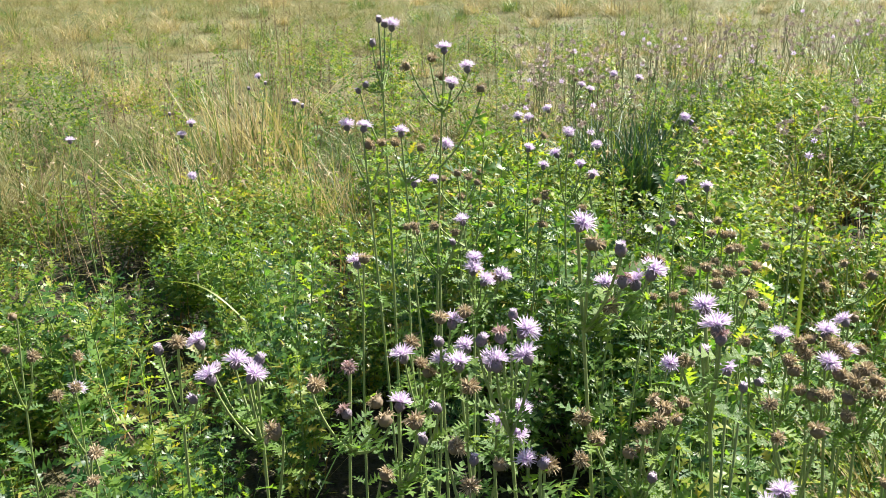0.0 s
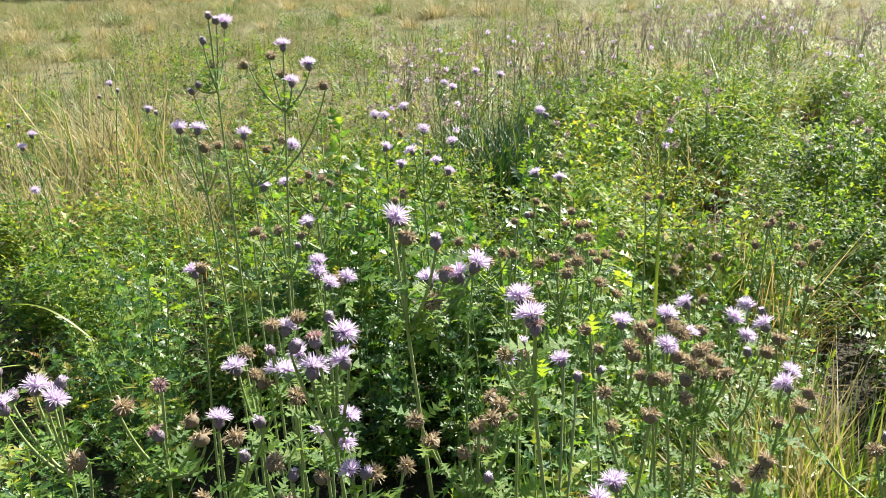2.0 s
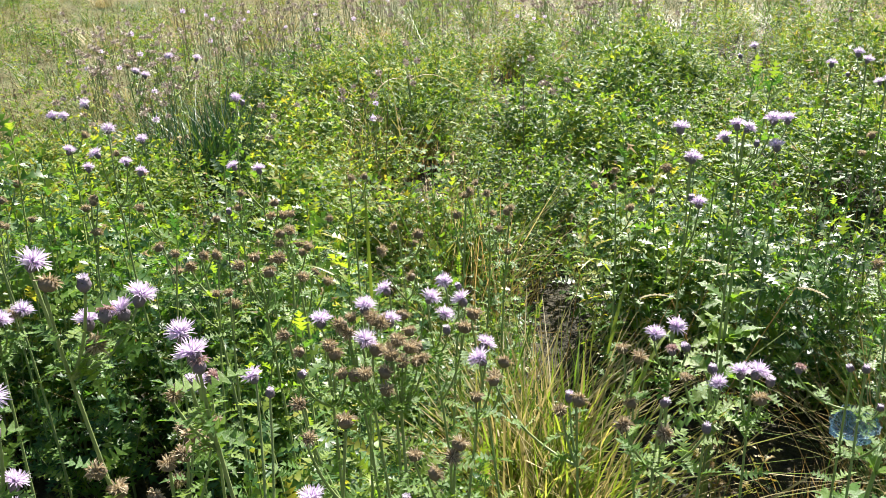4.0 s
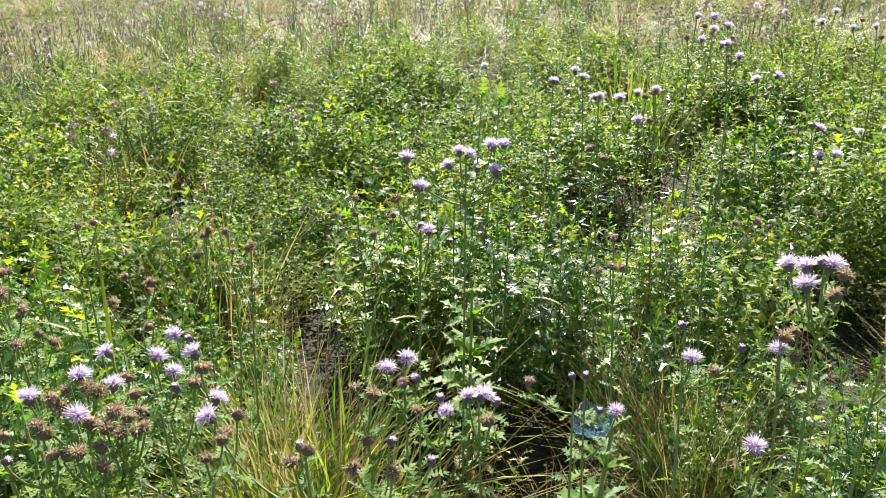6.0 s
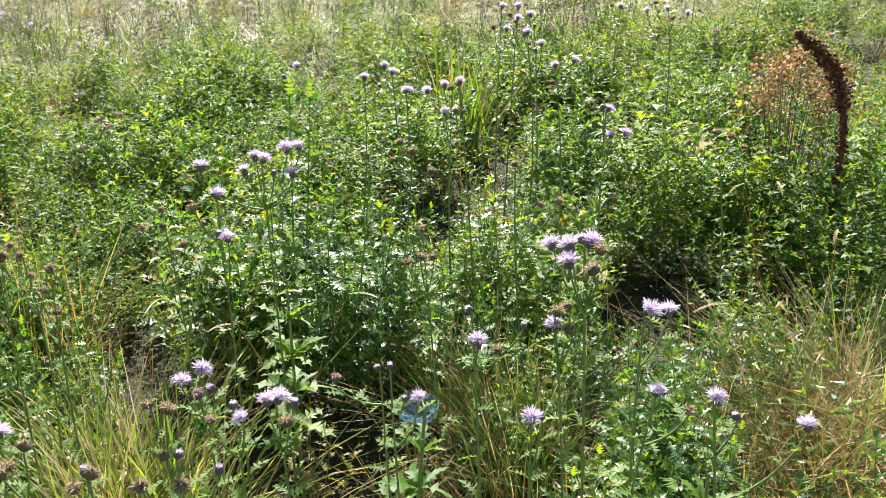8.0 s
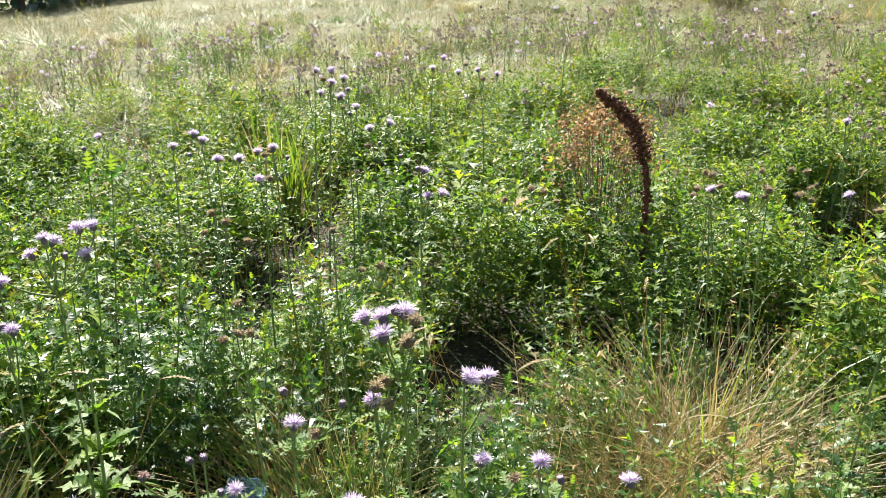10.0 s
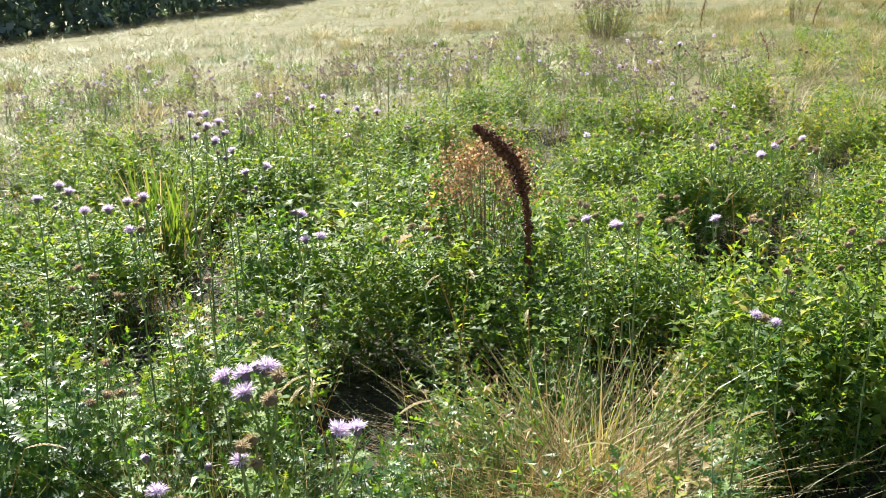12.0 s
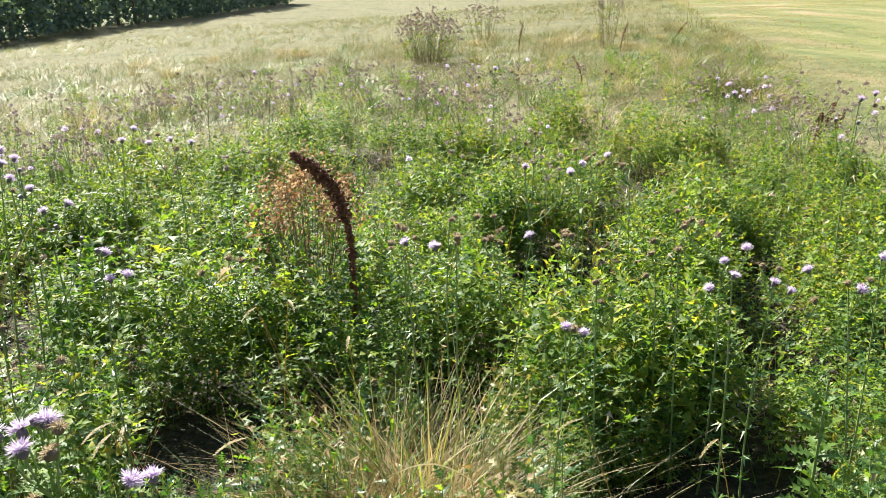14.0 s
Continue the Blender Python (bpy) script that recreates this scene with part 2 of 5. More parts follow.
def openness(x, y):
    """1 in full growth, near 0 in a hollow; hollows run a little towards the path."""
    f = np.ones_like(np.asarray(x, float))
    for hx, hy, hr in HOLLOWS:
        d = math.hypot(hx - STAND[0], hy - STAND[1])
        ux, uy = (STAND[0] - hx) / d, (STAND[1] - hy) / d
        k = np.clip((x - hx) * ux + (y - hy) * uy, 0, min(0.36, 0.2 * d))
        f = f * (1 - 0.97 * np.exp(-(((x - hx - k * ux) ** 2 + (y - hy - k * uy) ** 2) / hr ** 2) ** 1.5))
    return f


JITTER = np.random.default_rng(3).uniform(0, 1, (64, 64, 4))
BUSH = 0.54                             # usual distance from bush to bush


def mound(x, y):
    """Height of the growth, about 0.2 to 1.4 of full: rounded bushes side by side, taller on the far side of the hollows."""
    x, y = np.asarray(x, float), np.asarray(y, float)
    u, v = (x * 0.92 + y * 0.39) / BUSH, (y * 0.92 - x * 0.39) / BUSH
    iu, iv = np.floor(u).astype(int), np.floor(v).astype(int)
    m = np.full(x.shape, 0.2)
    for a in (-1, 0, 1):
        for b in (-1, 0, 1):
            q = JITTER[(iu + a) % 64, (iv + b) % 64]
            d = np.hypot(u - iu - a - q[..., 0], v - iv - b - q[..., 1]) * BUSH
            m = np.maximum(m, (0.68 + 0.5 * q[..., 2]) * (1 - 0.8 * (d / (0.33 + 0.14 * q[..., 3])) ** 2))
    for hx, hy, hr in HOLLOWS:
        q = hr + 0.2
        m = m + 0.28 * np.exp(-((x - hx - 0.88 * q) ** 2 + (y - hy - 0.47 * q) ** 2) / (hr + 0.05) ** 2)
    return np.clip(m, 0.2, 1.4)


def clear(x, y):
    f = np.zeros_like(np.asarray(x, float))
    for hx, hy, hr in CLEARINGS:
        f = np.maximum(f, np.exp(-((x - hx) ** 2 + (y - hy) ** 2) / hr ** 2))
    return f


# ---- mesh tools ----
rng = np.random.default_rng(7)


def mesh_of(name, V, F, mat, smooth_shade=False):
    V, F = np.asarray(V, np.float32), np.asarray(F, np.int32)
    me = bpy.data.meshes.new(name)
    me.vertices.add(len(V))
    me.vertices.foreach_set("co", V.ravel())
    me.loops.add(F.size)
    me.loops.foreach_set("vertex_index", F.ravel())
    me.polygons.add(len(F))
    me.polygons.foreach_set("loop_start", np.arange(0, F.size, 3, dtype=np.int32))
    me.polygons.foreach_set("loop_total", np.full(len(F), 3, np.int32))
    if smooth_shade:
        me.polygons.foreach_set("use_smooth", np.ones(len(F), bool))
    me.update(calc_edges=True)
    me.materials.append(mat)
    return me


def part(name, data, parent=None, label="", m=None):
    ob = new(name, data)
    if parent is not None:
        ob.parent = parent
    if m is not None:
        ob.matrix_basis = m
    return tagged(ob, label)


def merge(pieces):
    V, F, k = [], [], 0
    for v, f in pieces:
        V.append(v)
        F.append(np.asarray(f) + k)
        k += len(v)
    return np.concatenate(V), np.concatenate(F)


def turn(rz, tilt, roll=0.0):
    """Rotation that lifts +x by tilt, rolls about it, then turns by rz."""
    cz, sz, ct, st, cr, sr = np.cos(rz), np.sin(rz), np.cos(tilt), np.sin(tilt), np.cos(roll), np.sin(roll)
    Z = np.array([[cz, -sz, 0], [sz, cz, 0], [0, 0, 1]])
    Y = np.array([[ct, 0, -st], [0, 1, 0], [st, 0, ct]])
    X = np.array([[1, 0, 0], [0, cr, -sr], [0, sr, cr]])
    return Z @ Y @ X


def spread(tpls, pos, rz, scale, lean=0.12, stretch=None):
    """Many copies of template meshes, merged: pos (k,3), rz and scale (k)."""
    out = []
    for i, (p, a, s) in enumerate(zip(pos, rz, scale)):
        v, f = tpls[i % len(tpls)]
        c, sn = math.cos(a), math.sin(a)
        lx, ly = rng.normal(0, lean, 2)
        w = np.empty_like(v)
        w[:, 0] = (v[:, 0] * c - v[:, 1] * sn) * s + v[:, 2] * lx * s
        w[:, 1] = (v[:, 0] * sn + v[:, 1] * c) * s + v[:, 2] * ly * s
        w[:, 2] = v[:, 2] * s * (1 if stretch is None else stretch[i])
        out.append((w + p, f))
    return merge(out)


def leaf(lobes=4, width=0.2, droop=0.25, fold=0.35, seed=0):
    """A thistle leaf of length 1 along +x: a midrib with toothed lobes to both sides."""
    r = np.random.default_rng(seed)
    n = lobes + 1
    xs = np.linspace(0.02, 0.86, n)
    V, F = [], []
    bend = lambda x: -droop * x * x + 0.12 * x
    mid = []
    for x in xs:
        mid.append(len(V))
        V.append((x, 0.0, bend(x)))
    tip = len(V)
    V.append((1.0, 0.0, bend(1.0)))
    for side in (1, -1):
        val, lob = [], []
        for i, x in enumerate(xs):
            prof = math.sin(math.pi * min(1, 0.18 + 0.8 * x)) ** 0.7
            w = width * prof * 0.3
            val.append(len(V))
            V.append((x, side * w, bend(x) + fold * w))
            if i < lobes:
                wl = width * prof * r.uniform(0.55, 1.35)
                xx = x + (xs[1] - xs[0]) * r.uniform(0.25, 1.05)
                lob.append(len(V))
                V.append((xx, side * wl, bend(xx) + fold * wl + r.uniform(-0.1, 0.1)))
        for i in range(lobes):
            for t in ((mid[i], val[i], lob[i]), (mid[i], lob[i], val[i + 1]), (mid[i], val[i + 1], mid[i + 1])):
                F.append(t if side < 0 else t[::-1])
        t = (mid[-1], val[-1], tip)
        F.append(t if side < 0 else t[::-1])
    return np.array(V, float), np.array(F)


def cut_leaf(pairs, width, droop, seed, crinkle=0.05):
    """A spiny thistle leaf of length 1 along +x: a narrow blade cut into pointed lobes, in pairs."""
    r = np.random.default_rng(seed)
    xs = np.linspace(0.03, 0.84, pairs + 1)
    bend = lambda x: 0.14 * x - droop * x * x
    V = [(x, 0.0, bend(x) - 0.02) for x in xs] + [(1.0, 0.0, bend(1.0))]
    F = []
    step = xs[1] - xs[0]
    for side in (1, -1):
        for i in range(pairs):
            w = width * math.sin(math.pi * (0.22 + 0.66 * (i + 0.5) / pairs)) * r.uniform(0.7, 1.2)
            x = xs[i] + step * r.uniform(0.75, 1.35)
            F.append((i, i + 1, len(V))[::side])
            V.append((x, side * w, bend(x) + 0.22 * w + r.uniform(-crinkle, crinkle)))
        F.append((pairs, len(V), pairs + 1)[::-side])
        V.append((xs[-1] - 0.02, side * width * 0.3, bend(0.82) + 0.04))
    return np.array(V, float), np.array(F)


def small_leaf(width, droop, seed):
    """A little three-pointed leaf of length 1 along +x, for growth seen from further off."""
    r = np.random.default_rng(seed)
    w1, w2 = width * r.uniform(0.8, 1.2), width * r.uniform(0.8, 1.2)
    V = np.array([(0.05, 0, 0), (0.36, 0.0, -0.02 - droop * 0.15), (0.6, w1 * 1.15, 0.1), (0.2, 0, 0), (0.52, -w2 * 1.15, 0.1), (0.3, width * 0.36, 0.03), (0.3, -width * 0.36, 0.03), (1.0, 0.0, -droop)])
    return V, np.array([(0, 1, 2), (3, 4, 1), (5, 6, 7)])


def tube(points, radii, sides=5):
    P = np.asarray(points, float)
    V, F = [], []
    up = np.array([0.31, 0.77, 0.2])
    for i, p in enumerate(P):
        d = P[min(i + 1, len(P) - 1)] - P[max(i - 1, 0)]
        d = d / (np.linalg.norm(d) + 1e-9)
        a = np.cross(d, up)
        a /= np.linalg.norm(a) + 1e-9
        b = np.cross(d, a)
        for k in range(sides):
            q = 2 * math.pi * k / sides
            V.append(p + (a * math.cos(q) + b * math.sin(q)) * radii[i])
    for i in range(len(P) - 1):
        for k in range(sides):
            a0, a1 = i * sides + k, i * sides + (k + 1) % sides
            F += [(a0, a1, a1 + sides), (a0, a1 + sides, a0 + sides)]
    return np.array(V), np.array(F)


def arc(a, b, sag=0.0, side=(0, 0), n=7):
    """Curve from a to b that leaves a upwards."""
    a, b = np.asarray(a, float), np.asarray(b, float)
    t = np.linspace(0, 1, n)[:, None]
    c = (a + b) / 2 + np.array([side[0], side[1], sag])
    return (1 - t) ** 2 * a + 2 * t * (1 - t) * c + t * t * b


def leafy_plant(height, radius, shoots, per_shoot, leaf_len, tpls, seed, low=0.12):
    """Leaves and branching stem of a bushy thistle without flowers: shoots clothed in leaves, each with a tuft at its tip. Returns leaves, stem."""
    r = np.random.default_rng(seed)
    L, S = [], []
    for b in range(shoots):
        a, q = b * 2.4 + r.normal(0, 0.3), ((b + 0.4) / shoots) ** 0.5
        top = np.array([math.cos(a) * q * radius, math.sin(a) * q * radius, height * (1.04 - 0.5 * q * q) * r.uniform(0.84, 1.08)])
        pts = arc((top[0] * 0.12, top[1] * 0.12, 0), top, 0.02, (top[0] * 0.25, top[1] * 0.25), 7)
        S.append(tube(pts, np.linspace(0.0032, 0.0012, 7), 3))
        a = r.uniform(0, 6.28)
        for i in range(per_shoot):
            k = low + (1 - low) * ((i + 0.7) / per_shoot) ** 0.7
            f = k * 6
            j = min(int(f), 5)
            p = pts[j] + (pts[j + 1] - pts[j]) * (f - j)
            a += 2.4 + r.normal(0, 0.3)
            tilt = 0.12 + 0.95 * k ** 6 + r.normal(0, 0.24)
            s = leaf_len * (1.15 - 0.55 * k ** 4) * r.uniform(0.7, 1.25)
            v, t = tpls[r.integers(len(tpls))]
            L.append(((v * s) @ turn(a, tilt, r.normal(0, 0.4)).T + p, t))
    return merge(L), S


def blades(pos, height, width, lean, bow, segs=3, seed=0):
    """Grass blades, merged. All arguments are arrays of one length."""
    r = np.random.default_rng(seed)
    k = len(pos)
    a = r.uniform(0, 2 * np.pi, k)
    d = np.stack([np.cos(a), np.sin(a)], 1)
    side = np.stack([-d[:, 1], d[:, 0]], 1)
    tw = r.uniform(-0.9, 0.9, k)
    side = side * np.cos(tw)[:, None] + d * np.sin(tw)[:, None]
    V = np.zeros((k, 2 * segs + 1, 3))
    for i in range(segs + 1):
        t = i / segs
        c = d * (lean * t + bow * t * t)[:, None] * height[:, None]
        z = height * (t - 0.35 * np.abs(bow) * t * t)
        w = width * (1 - t) ** 0.6 * 0.5
        if i < segs:
            V[:, 2 * i, :2] = pos[:, :2] + c - side * w[:, None]
            V[:, 2 * i + 1, :2] = pos[:, :2] + c + side * w[:, None]
            V[:, 2 * i, 2] = V[:, 2 * i + 1, 2] = pos[:, 2] + z
        else:
            V[:, 2 * i, :2] = pos[:, :2] + c
            V[:, 2 * i, 2] = pos[:, 2] + z
    f = []
    for i in range(segs - 1):
        f += [(2 * i, 2 * i + 1, 2 * i + 3), (2 * i, 2 * i + 3, 2 * i + 2)]
    f.append((2 * segs - 2, 2 * segs - 1, 2 * segs))
    F = (np.array(f)[None] + (np.arange(k) * (2 * segs + 1))[:, None, None]).reshape(-1, 3)
    return V.reshape(-1, 3), F


def sector(n, r0, r1, a0=-22, a1=138, power=0.5):
    """Random places in a fan round the standing place."""
    u = rng.uniform(0, 1, n)
    r = (r0 ** (1 / power) + u * (r1 ** (1 / power) - r0 ** (1 / power))) ** power
    a = np.radians(rng.uniform(a0, a1, n))
    return STAND[0] + r * np.sin(a), STAND[1] + r * np.cos(a)


# ---- ground ----
def build_ground():
    near = np.linspace(-1, 1, 121)
    g = np.sign(near) * (np.abs(near) ** 2.6) * 900 + near * 14
    X, Y = np.meshgrid(g + 3, g + 2, indexing="ij")
    Z = ground_z(X, Y)
    n = len(g)
    V = np.stack([X.ravel(), Y.ravel(), Z.ravel()], 1)
    i = (np.arange(n - 1)[:, None] * n + np.arange(n - 1)[None]).ravel()
    F = np.concatenate([np.stack([i, i + n, i + n + 1], 1), np.stack([i, i + n + 1, i + 1], 1)])
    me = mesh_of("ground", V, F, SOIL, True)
    r, az = polar(V[:, 0], V[:, 1])
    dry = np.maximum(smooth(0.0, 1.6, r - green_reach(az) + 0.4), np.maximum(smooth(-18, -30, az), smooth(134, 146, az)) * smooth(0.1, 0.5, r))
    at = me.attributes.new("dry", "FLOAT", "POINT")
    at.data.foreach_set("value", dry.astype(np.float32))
    at = me.attributes.new("mown", "FLOAT", "POINT")
    at.data.foreach_set("value", smooth(-0.5, 0.6, mown(V[:, 0], V[:, 1])).astype(np.float32))
    tagged(new("ground", me), "dark soil and dry litter of a sloping meadow", "ground", kind="structure")


build_ground()

# ---- far field: dry long grass, mown strip, weeds ----
def field_grass():
    """Long dry grass in tufts: full blades close by, single slivers further off."""
    rings = ((2.2, 6.5, 0.6, 620, 34, 22000, 2, 0.9), (5.5, 28.0, 0.66, 2700, 62, 80000, 1, 0.85), (11.0, 80.0, 0.8, 4200, 28, 60000, 1, 0.8))
    for ring, (r0, r1, pw, tufts, per, loose, segs, fat) in enumerate(rings):
        cx, cy = sector(tufts, r0, r1, -20, 122, power=pw)
        size = rng.uniform(0.35, 1.0, tufts) ** 1.5 * np.clip(1.0 + 0.5 * wave(cx, cy, 0.9, 2.2), 0.4, 1.6)
        wide = (0.13 + 0.006 * polar(cx, cy)[0]) * size
        x = np.repeat(cx, per) + rng.normal(0, 1, tufts * per) * np.repeat(wide, per)
        y = np.repeat(cy, per) + rng.normal(0, 1, tufts * per) * np.repeat(wide, per)
        lx, ly = sector(loose, r0, r1, -20, 122, power=pw)
        x, y = np.append(x, lx), np.append(y, ly)
        high = np.append(np.repeat(0.1 + (0.32, 0.32, 0.42)[ring] * size, per), np.full(loose, (0.11, 0.08, 0.08)[ring]))
        hue = np.append(np.repeat(rng.uniform(-1.2, 1.2, tufts), per), rng.uniform(-1.2, 1.2, loose))
        r, az = polar(x, y)
        edge = r - green_reach(az) + 0.6 * wave(x, y, 1.3)
        keep = (edge > -1.2) & (mown(x, y) < 0.35 * wave(x, y, 2.0)) & (r > 2.0)
        keep &= rng.uniform(0, 1, len(x)) < smooth(-1.4, 0.6, edge)
        x, y, r, high, hue = x[keep], y[keep], r[keep], high[keep], hue[keep]
        patch = wave(x, y, 0.7, 1.0) + 0.7 * wave(x, y, 2.3, 3.0)
        greenish = hue + rng.normal(0, 0.3, len(x)) + patch * 0.9 + 0.7 * (1 - smooth(5, 12, r)) > 0.75
        for nm, sel, mat, lab in (("dry_meadow_grass", ~greenish, STRAW, "pale straw-coloured long meadow grass in tufts"), ("green_meadow_grass", greenish, GRASS, "green long grass among the straw")):
            px, py, pr = x[sel], y[sel], r[sel]
            k = len(px)
            h = rng.uniform(0.45, 1.1, k) * high[sel] * np.interp(pr, [3, 8, 30], [1.0, 0.95, 1.1])
            P = np.stack([px, py, ground_z(px, py) - 0.02], 1)
            w = (0.003 + 0.0005 * pr) * rng.uniform(0.6, 1.3, k) * fat
            v, f = blades(P, h, w, rng.normal((0.7, 1.1, 1.1)[ring], 0.8, k), np.abs(rng.normal(0.8, 0.5, k)), segs, 5 + ring)
            tagged(new(nm, mesh_of(nm, v, f, mat)), lab, "grass", kind="stuff")


def mown_grass():
    x = 3 + 60 * rng.uniform(0, 1, 46000) ** 1.4
    y = -2.3 - 0.36 * x - 14 * rng.uniform(0, 1, len(x)) ** 1.5
    k = len(x)
    P = np.stack([x, y, ground_z(x, y) - 0.01], 1)
    r, _ = polar(x, y)
    strip = wave(x * 0.3, y, 1.6, 0.4) + 0.5 * wave(x, y, 0.8, 2.0)
    g = strip + rng.normal(0, 0.4, k) > 0.15
    for nm, sel, mat, lab in (("mown_green_grass", g, LUSH, "short mown green grass in bands"), ("mown_dry_grass", ~g, TAN_GRASS, "short mown sun-dried tan grass")):
        n = int(sel.sum())
        v, f = blades(P[sel], rng.uniform(0.012, 0.03, n), 0.004 + 0.0008 * r[sel], rng.normal(0, 1.6, n), rng.normal(0, 0.4, n), 1, 9)
        tagged(new(nm, mesh_of(nm, v, f, mat)), lab, "grass", kind="stuff")


def trodden_grass():
    """Short trodden grass on the standing side, out of sight."""
    x, y = sector(30000, 0.15, 9, 128, 345, power=0.8)
    k = len(x)
    P = np.stack([x, y, ground_z(x, y) - 0.01], 1)
    v, f = blades(P, rng.uniform(0.05, 0.16, k), rng.uniform(0.004, 0.009, k), rng.normal(0, 0.6, k), rng.normal(0, 0.5, k), 1, 21)
    tagged(new("trodden_grass", mesh_of("trodden_grass", v, f, GRASS)), "short trodden grass beside the thistles", "grass", kind="stuff")


def straw_tussocks():
    """Rounded arching tussocks that stand out of the dry grass."""
    own = np.random.default_rng(17)
    n = 330
    rr, aa = 5.5 + 22 * own.uniform(0, 1, n) ** 1.3, np.radians(own.uniform(-18, 120, n))
    cx, cy = STAND[0] + rr * np.sin(aa), STAND[1] + rr * np.cos(aa)
    keep = (rr > green_reach(np.degrees(aa)) + 0.2) & (mown(cx, cy) < -0.25)
    cx, cy, rr = cx[keep], cy[keep], rr[keep]
    per = 80
    pale = own.uniform(0, 1, len(cx)) < 0.62
    for nm, lab, mat, sel in (("straw_tussocks", "rounded pale straw tussocks in the dry meadow", BLEACHED, pale), ("green_tussocks", "dull green grass tussocks in the dry meadow", GRASS, ~pale)):
        tx, ty, tr = cx[sel], cy[sel], rr[sel]
        k = len(tx) * per
        big = np.repeat(own.uniform(0.55, 1.15, len(tx)), per)
        a, q = own.uniform(0, 6.28, k), own.uniform(0, 1, k) ** 0.6 * 0.2 * big
        x, y = np.repeat(tx, per) + np.cos(a) * q, np.repeat(ty, per) + np.sin(a) * q
        P = np.stack([x, y, ground_z(x, y) - 0.02], 1)
        v, f = blades(P, own.uniform(0.24, 0.46, k) * big, (0.004 + 0.0006 * np.repeat(tr, per)) * own.uniform(0.6, 1.2, k), own.normal(0.35, 0.35, k), np.abs(own.normal(0.7, 0.3, k)), 2, 23)
        tagged(new(nm, mesh_of(nm, v, f, mat)), lab, "grass", kind="stuff")


field_grass()
straw_tussocks()
mown_grass()
trodden_grass()

# ---- templates of leaves and plants ----
LEAVES = [cut_leaf(4, w, d, k) for w, d, k in ((0.3, 0.25, 1), (0.26, 0.5, 2), (0.34, 0.1, 3), (0.3, 0.7, 4), (0.24, 0.35, 5))]
LEAVES_CLOSE = [cut_leaf(2, w, d, k, 0.07) for w, d, k in ((0.3, 0.2, 11), (0.26, 0.5, 12), (0.33, 0.35, 13), (0.28, 0.7, 14))]
LEAVES_MID = [small_leaf(w, d, k) for w, d, k in ((0.27, 0.2, 5), (0.22, 0.4, 6), (0.3, 0.3, 16))]
LEAVES_FAR = [small_leaf(w, d, k) for w, d, k in ((0.3, 0.25, 7), (0.26, 0.5, 8), (0.33, 0.4, 9))]


def young_thistles():
    """Unflowered thistles close by, each a plant of its own."""
    kinds = []
    for s in range(8):
        lv, st = leafy_plant(0.5 + 0.05 * (s % 4), 0.15 + 0.01 * (s % 3), 8, 31, 0.052, LEAVES, 40 + s)
        kinds.append((mesh_of("foliage", *lv, LEAF), [mesh_of("shoot", *q, STEM) for q in st]))
    x, y = sector(1600, 0.55, 2.75)
    op, cl = openness(x, y), clear(x, y)
    keep = (op > 0.45) & (cl < 0.5)
    placed = []
    own = [(2.46, 1.16, 1.5), (2.54, 1.02, 1.5), (2.48, 1.32, 1.5), (2.62, 1.2, 1.4), (2.5, 0.88, 1.3), (2.36, 1.42, 1.4), (2.54, 1.46, 1.4), (2.62, 1.02, 1.4), (1.6, 0.56, 0.35), (1.42, 0.56, 0.35), (1.98, 0.22, 1.0), (1.72, 0.2, 0.9), (1.55, -0.02, 0.9), (2.1, -0.28, 0.9), (1.5, 0.3, 0.85), (1.62, 0.38, 0.9), (1.84, 0.32, 0.9), (2.15, 0.3, 0.85), (2.3, 0.3, 0.85), (2.48, 0.22, 0.85), (2.65, 0.2, 0.85), (1.68, 0.04, 0.85), (1.86, -0.02, 0.75), (1.7, -0.16, 0.8), (1.85, -0.3, 0.8), (2.0, -0.42, 0.8), (2.2, -0.5, 0.85), (2.55, 0.38, 0.8), (1.5, 0.14, 0.8), (2.72, 0.05, 0.8), (2.86, 0.12, 0.45), (2.9, -0.08, 0.45), (3.04, 0.04, 0.45), (3.14, -0.14, 0.5), (2.98, -0.24, 0.5)]
    x, y, op = np.append([q[0] for q in own], x[keep]), np.append([q[1] for q in own], y[keep]), np.append([q[2] for q in own], op[keep])
    for px, py, o in zip(x, y, op):
        if len(placed) >= 290:
            break
        if any((px - a) ** 2 + (py - b) ** 2 < 0.0165 for a, b in placed):
            continue
        placed.append((px, py))
        fol, st = kinds[rng.integers(len(kinds))]
        r, az = polar(px, py)
        s = float(np.interp(r, [0.5, 0.9, 1.6, 2.6], [0.95, 1.15, 1.15, 1.1])) * float(np.interp(az, [45, 65], [1.0, 0.82])) * rng.uniform(0.85, 1.1) * (0.5 + 0.5 * o) * (0.95 if len(placed) <= len(own) else 0.3 + 0.74 * max(0.62, float(mound(px, py))))
        e = new("young_thistle")
        tagged(e, "leafy green creeping thistle without flowers", "thistle", "young thistles")
        part("foliage", fol, e)
        for q in st:
            part("shoot", q, e)
        e.matrix_basis = pose(px, py, float(ground_z(px, py)) - 0.02, rng.normal(0, 5), rng.normal(0, 5), rng.uniform(0, 360)) @ Matrix.Diagonal((s, s, s * rng.uniform(0.9, 1.1), 1))


